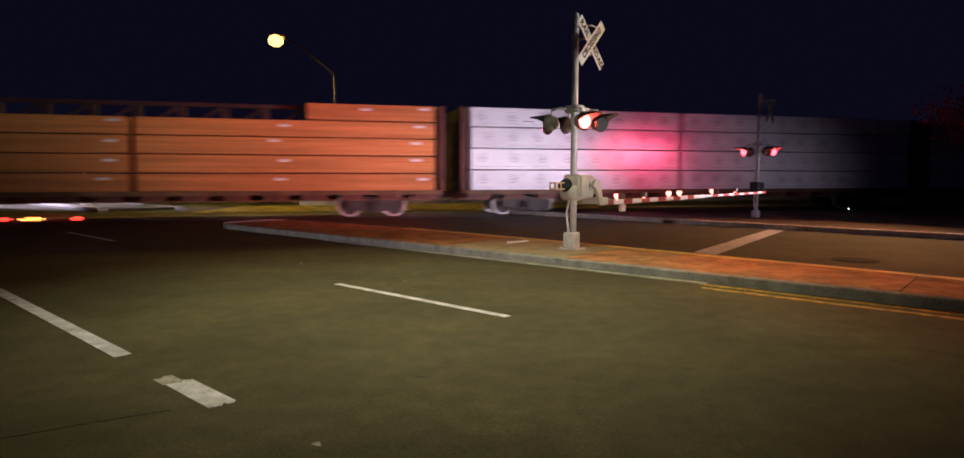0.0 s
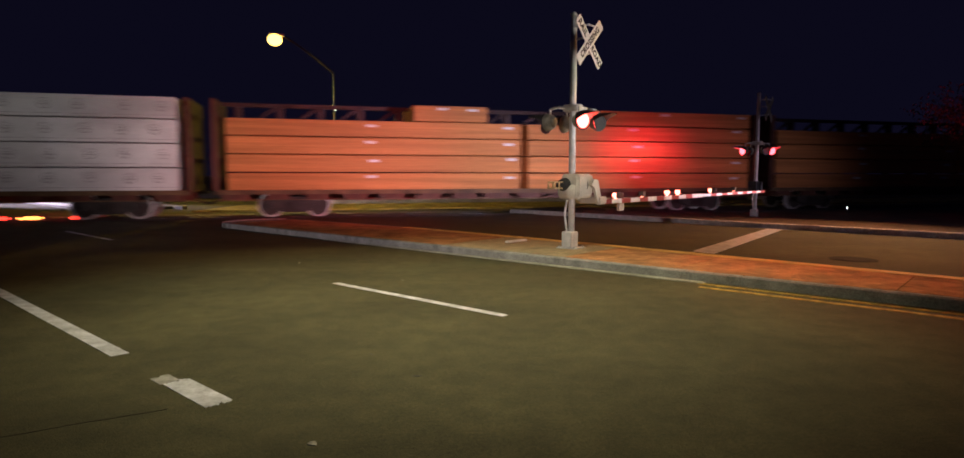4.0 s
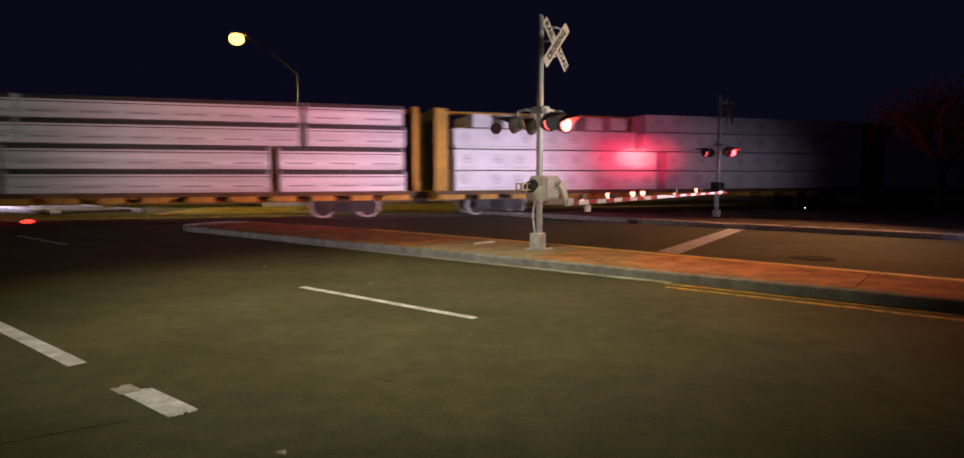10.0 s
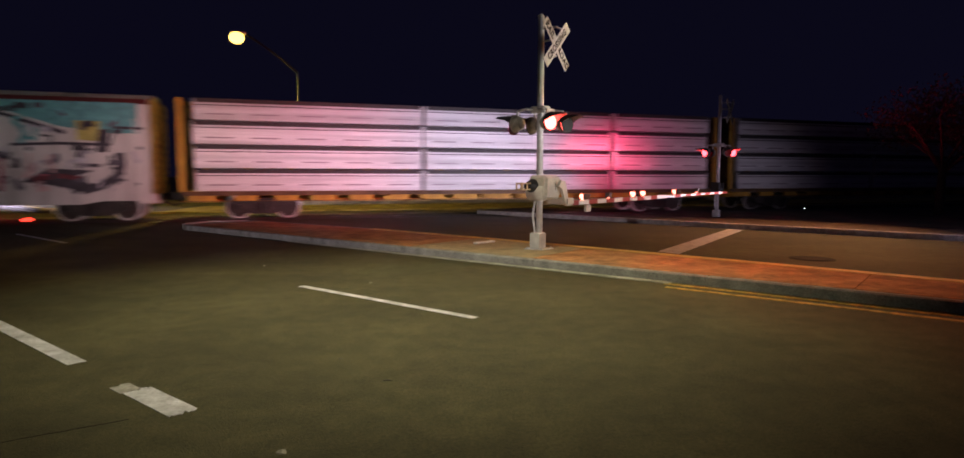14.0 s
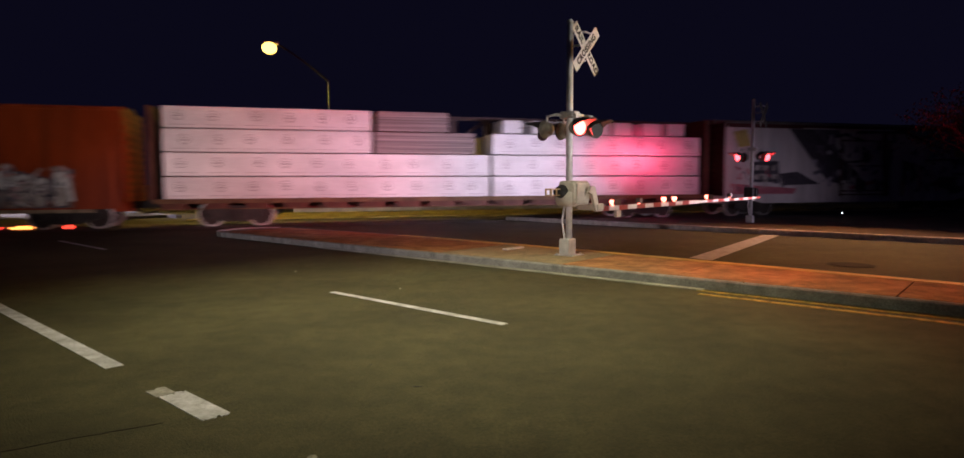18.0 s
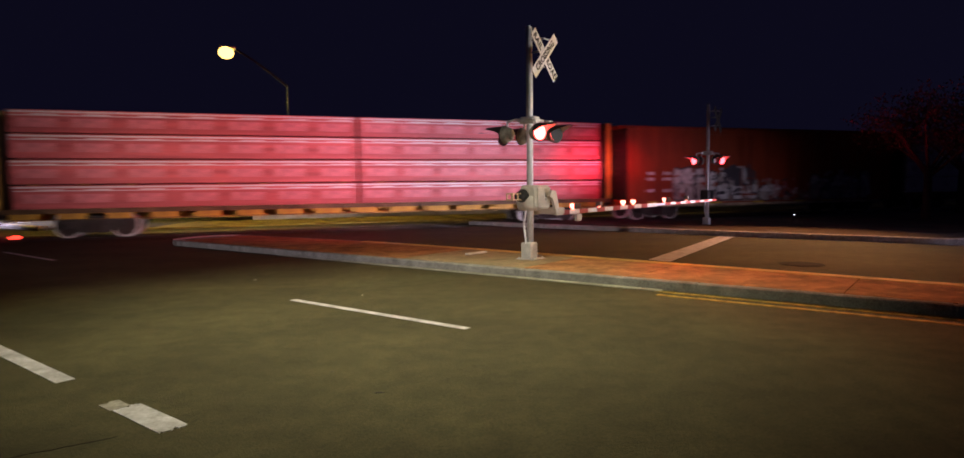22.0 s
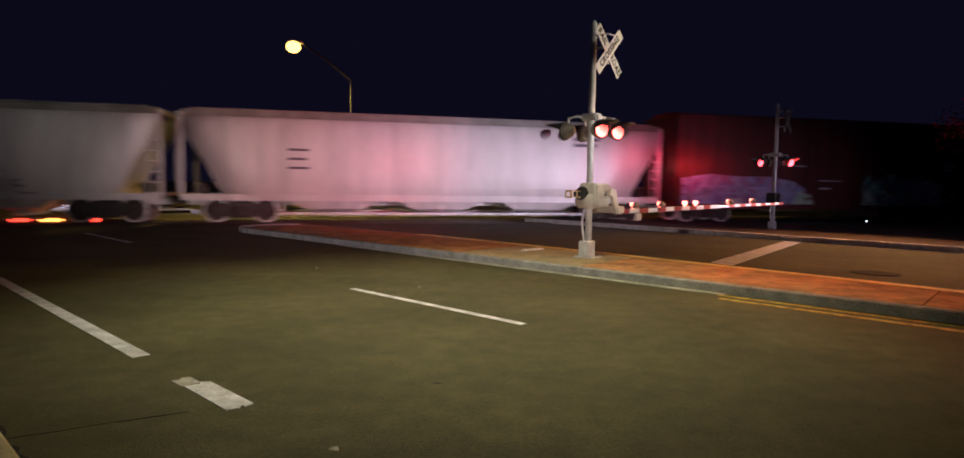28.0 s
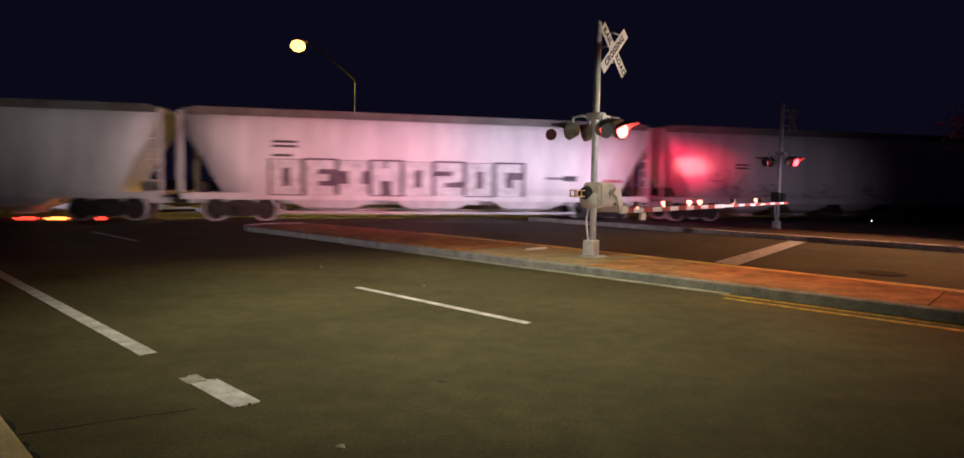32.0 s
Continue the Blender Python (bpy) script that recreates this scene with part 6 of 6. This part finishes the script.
NEAR_SIGNAL = signal(NEAR_MAST, "railroad crossing signal with lowered gate on the median", True, covers=ADDED_SHUTTERS)
signal(FAR_MAST, "distant railroad crossing signal with lit red lamps", False, 58, covers=ADDED_SHUTTERS)
signal(road(10.9, 38, 0.12), "crossing signal for the other direction beyond the tracks", False)
# the narrow red beams of the mast's two rear lamps; added vanes cut each in turn with the flashing
ADDED_VANES = []
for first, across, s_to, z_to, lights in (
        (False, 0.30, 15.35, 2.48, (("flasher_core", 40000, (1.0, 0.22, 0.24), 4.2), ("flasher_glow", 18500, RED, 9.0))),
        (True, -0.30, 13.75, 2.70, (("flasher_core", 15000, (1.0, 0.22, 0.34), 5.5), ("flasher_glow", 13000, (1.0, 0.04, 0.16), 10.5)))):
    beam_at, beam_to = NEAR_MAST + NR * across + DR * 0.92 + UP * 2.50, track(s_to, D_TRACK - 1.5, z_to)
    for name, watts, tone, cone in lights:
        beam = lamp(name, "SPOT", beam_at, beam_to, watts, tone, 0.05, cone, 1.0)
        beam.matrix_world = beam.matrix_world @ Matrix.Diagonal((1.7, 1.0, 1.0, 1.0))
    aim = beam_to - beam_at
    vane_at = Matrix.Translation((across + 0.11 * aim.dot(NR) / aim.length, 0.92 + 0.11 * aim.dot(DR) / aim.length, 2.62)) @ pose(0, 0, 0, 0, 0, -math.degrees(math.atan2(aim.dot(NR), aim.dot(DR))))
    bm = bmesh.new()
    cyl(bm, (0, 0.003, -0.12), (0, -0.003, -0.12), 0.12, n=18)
    vane = part("beam_vane", bm, M["black"], NEAR_SIGNAL, "small dark vane added to cut the rear lamp beam")
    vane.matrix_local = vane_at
    ADDED_VANES.append((vane, first, vane_at))
for name, watts, tone, cone in (("flasher_glow_side", 3100, (1.0, 0.03, 0.18), 26), ("flasher_glow_middle", 3600, (1.0, 0.02, 0.12), 14)):
    beam = lamp(name, "SPOT", NEAR_MAST + Vector((0.4, 0.6, 2.35)), track(13.9, D_TRACK - 1.5, 2.3), watts, tone, 0.12, cone, 1.0)
    beam.matrix_world = beam.matrix_world @ Matrix.Diagonal((1.35, 1.0, 1.0, 1.0))
lamp("flasher_glow_track", "SPOT", NEAR_MAST + DR * 0.8 + UP * 2.5, track(0.5, D_TRACK - 1.5, 2.6), 3000, (1.0, 0.05, 0.07), 0.12, 58, 1.0)
lamp("flasher_glow_beyond", "SPOT", road(10.9, 37, 2.6), track(-10.6, D_TRACK - 0.7, 0), 500, RED, 0.15, 24, 1.0)
lamp("flasher_glow_tree", "SPOT", FAR_MAST - DR * 0.9 + UP * 2.6, (23.5, 27.5, 6.3), 900, RED, 0.12, 38, 1.0)
lamp("flasher_glow_road", "SPOT", NEAR_MAST + NR * -0.3 - DR * 0.85 + UP * 2.5, NEAR_MAST - DR * 12 + NR * 1.0 - UP * 1.0, 520, (1.0, 0.11, 0.02), 0.12, 100, 1.0)

# ---- street lamp behind the tracks ----
post_at = track(1.28, 38.0, -0.03)
lp = thing("street_lamp", post_at, TRACK_DEG, "tall street lamp with a glowing sodium head", "street lamp")
bm = bmesh.new()
cyl(bm, (0, 0, 0), (0, 0, 7.6), 0.075, 0.04, 14)
part("pole", bm, M["pole_steel"], lp, "", True)
bm = bmesh.new()
cyl(bm, (0, 0, 0), (0, 0, 0.25), 0.2, 0.17, 14)
part("foot", bm, M["galv"], lp)
bm = bmesh.new()
rings = []
for i in range(11):
    a = i / 10
    p = Vector((-2.75 * a, 0, 7.55 + 1.95 * (0.72 * a + 0.28 * math.sin(a * math.pi / 2))))
    rings.append([bm.verts.new(p + Vector((0.03 * math.cos(k * math.pi / 4), 0.05 * math.sin(k * math.pi / 4), 0.045 * math.cos(k * math.pi / 4)))) for k in range(8)])
for a, b in zip(rings, rings[1:]):
    for k in range(8):
        bm.faces.new((a[k], a[(k + 1) % 8], b[(k + 1) % 8], b[k]))
# the arm is coloured black so that it looks unlit
part("arm", bm, M["black"], lp, "lamp arm painted black to look unlit", True)
bm = bmesh.new()
soft_box(bm, -3.55, -2.65, -0.16, 0.16, 9.46, 9.62, 0.05)
head = part("lamp_head", bm, M["galv"], lp)
bm = bmesh.new()
bmesh.ops.create_uvsphere(bm, u_segments=18, v_segments=10, radius=0.40)
for v in bm.verts:
    v.co = Vector((v.co.x * 1.05 - 3.2, v.co.y * 0.95, v.co.z * 0.85 + 9.28))
part("lamp_glass", bm, M["lens_sodium"], head, "glowing yellow sodium lamp glass", True)

# ---- far lamps, low in the distance ----
for at, r, key, label in ((track(4.2, 120, 14.0), 0.42, "dot_white", "distant white lamp"), (track(4.2, 118, 3.8), 0.45, "dot_blue", "distant blue lamp"), (Vector((15.45, 26.55, 0.30)), 0.022, "dot_white", "small low white marker lamp")):
    dl = thing("distant_lamp", Vector((at.x, at.y, -0.03)), 0, label + (" far beyond the tracks" if r > 0.1 else " beside the tracks"), "lamp", "distant lamps")
    bm = bmesh.new()
    cyl(bm, (0, 0, 0), (0, 0, at.z), min(0.07, r * 0.4), n=8)
    part("pole", bm, M["black"], dl)
    bm = bmesh.new()
    bmesh.ops.create_icosphere(bm, subdivisions=2, radius=r)
    bmesh.ops.translate(bm, verts=bm.verts, vec=(0, 0, at.z))
    part("bulb", bm, M[key], dl, "", True)

# ---- low strips added for the glow of car lights on the crossing, between the rails ----
for s, half, key, label in ((-10.85, 0.45, "strip_red", "low red strip added for the glow of car lights by the rail"), (-9.85, 0.48, "strip_amber", "low amber strip added for the glow of car lights by the rail"), (-8.4, 0.26, "strip_red", "small red strip added for the glow of car lights by the rail")):
    ml = thing("glow_strip", track(s, D_TRACK - 0.46, 0.0), TRACK_DEG, label, "marker light", "marker lights")
    bm = bmesh.new()
    box(bm, -half, half, -0.07, 0.07, 0.0, 0.016)
    part("base", bm, M["iron"], ml)
    for z, k, dx in ((0.014, 0.72, -0.06), (0.056, 1.0, 0.0), (0.098, 0.55, 0.10)):
        bm = bmesh.new()
        soft_box(bm, (-half + 0.03) * k + dx * half, (half - 0.03) * k + dx * half, -0.055, 0.055, z, z + 0.036, 0.014)
        part("glass", bm, M[key], ml, "glowing bar of the added strip")

# ---- tree in the dark beyond the far pavement ----


def tree(at, h, seed, label):
    tr = thing("tree", at, 0, label, "tree", "roadside trees")
    rn = random.Random(seed)
    bm = bmesh.new()
    tips = []
    p = Vector((0, 0, 0))
    q = Vector((0.1, 0.05, h * 0.35))
    cyl(bm, p, q, 0.2, 0.14, 10)
    for i in range(7):
        an = i * 2.4 + rn.random()
        b = q + Vector((math.cos(an) * h * 0.22, math.sin(an) * h * 0.22, h * rn.uniform(0.12, 0.32)))
        cyl(bm, q - UP * rn.uniform(0, 0.5), b, 0.08, 0.04, 7)
        for j in range(3):
            c = b + Vector((rn.uniform(-1, 1), rn.uniform(-1, 1), rn.uniform(0.2, 1))) * h * 0.14
            cyl(bm, b, c, 0.035, 0.012, 5)
            tips.append(c)
    part("trunk", bm, M["bark"], tr)
    vs, fs = [], []
    for c in tips:
        for k in range(150):
            d = Vector((rn.gauss(0, 1), rn.gauss(0, 1), rn.gauss(0, 0.8))) * h * 0.075
            n = Vector((rn.uniform(-1, 1), rn.uniform(-1, 1), rn.uniform(-0.3, 1))).normalized()
            u = n.orthogonal().normalized() * rn.uniform(0.05, 0.1)
            v = n.cross(u) * 0.5
            i = len(vs)
            o = c + d
            vs += [o - u, o - v, o + u, o + v]
            fs.append((i, i + 1, i + 2, i + 3))
    me = bpy.data.meshes.new("crown")
    me.from_pydata(vs, [], fs)
    me.materials.append(M["leaf"])
    cr = new("crown", me)
    cr.parent = tr
    return tr


tree(Vector((21.5, 26.5, -0.03)), 6.5, 3, "dark leafy tree faintly lit by red signal light")
tree(Vector((27, 31, -0.03)), 7.0, 5, "dark leafy tree faintly lit by red signal light")

# ---- all that moves ----
def motions():
    # the train pulls a little unevenly: metres ahead of its even pace
    slip = ((0, 0), (4, 0), (8, 0.05), (9, 0.08), (10, -0.06), (12, -0.10), (14, 0), (17, 0.05), (18, 0.25), (19, 0.0), (20, 0.22), (20.5, -0.04), (21, -0.12), (23, 0),
            (24.5, 0), (25, -0.12), (27.5, 0.08), (28.4, 0.14), (29, -0.24), (30, 0.24), (30.5, 0.15), (31, -0.12), (32, 0))
    for ob, s in WAGONS:
        walk(ob, [(t, at_track(s + SPEED * t + ds)) for t, ds in slip])
    # the lamps flash in turn: each added shutter swings up under its hood while its lamp shows
    for ob, first, base in ADDED_SHUTTERS + ADDED_VANES:
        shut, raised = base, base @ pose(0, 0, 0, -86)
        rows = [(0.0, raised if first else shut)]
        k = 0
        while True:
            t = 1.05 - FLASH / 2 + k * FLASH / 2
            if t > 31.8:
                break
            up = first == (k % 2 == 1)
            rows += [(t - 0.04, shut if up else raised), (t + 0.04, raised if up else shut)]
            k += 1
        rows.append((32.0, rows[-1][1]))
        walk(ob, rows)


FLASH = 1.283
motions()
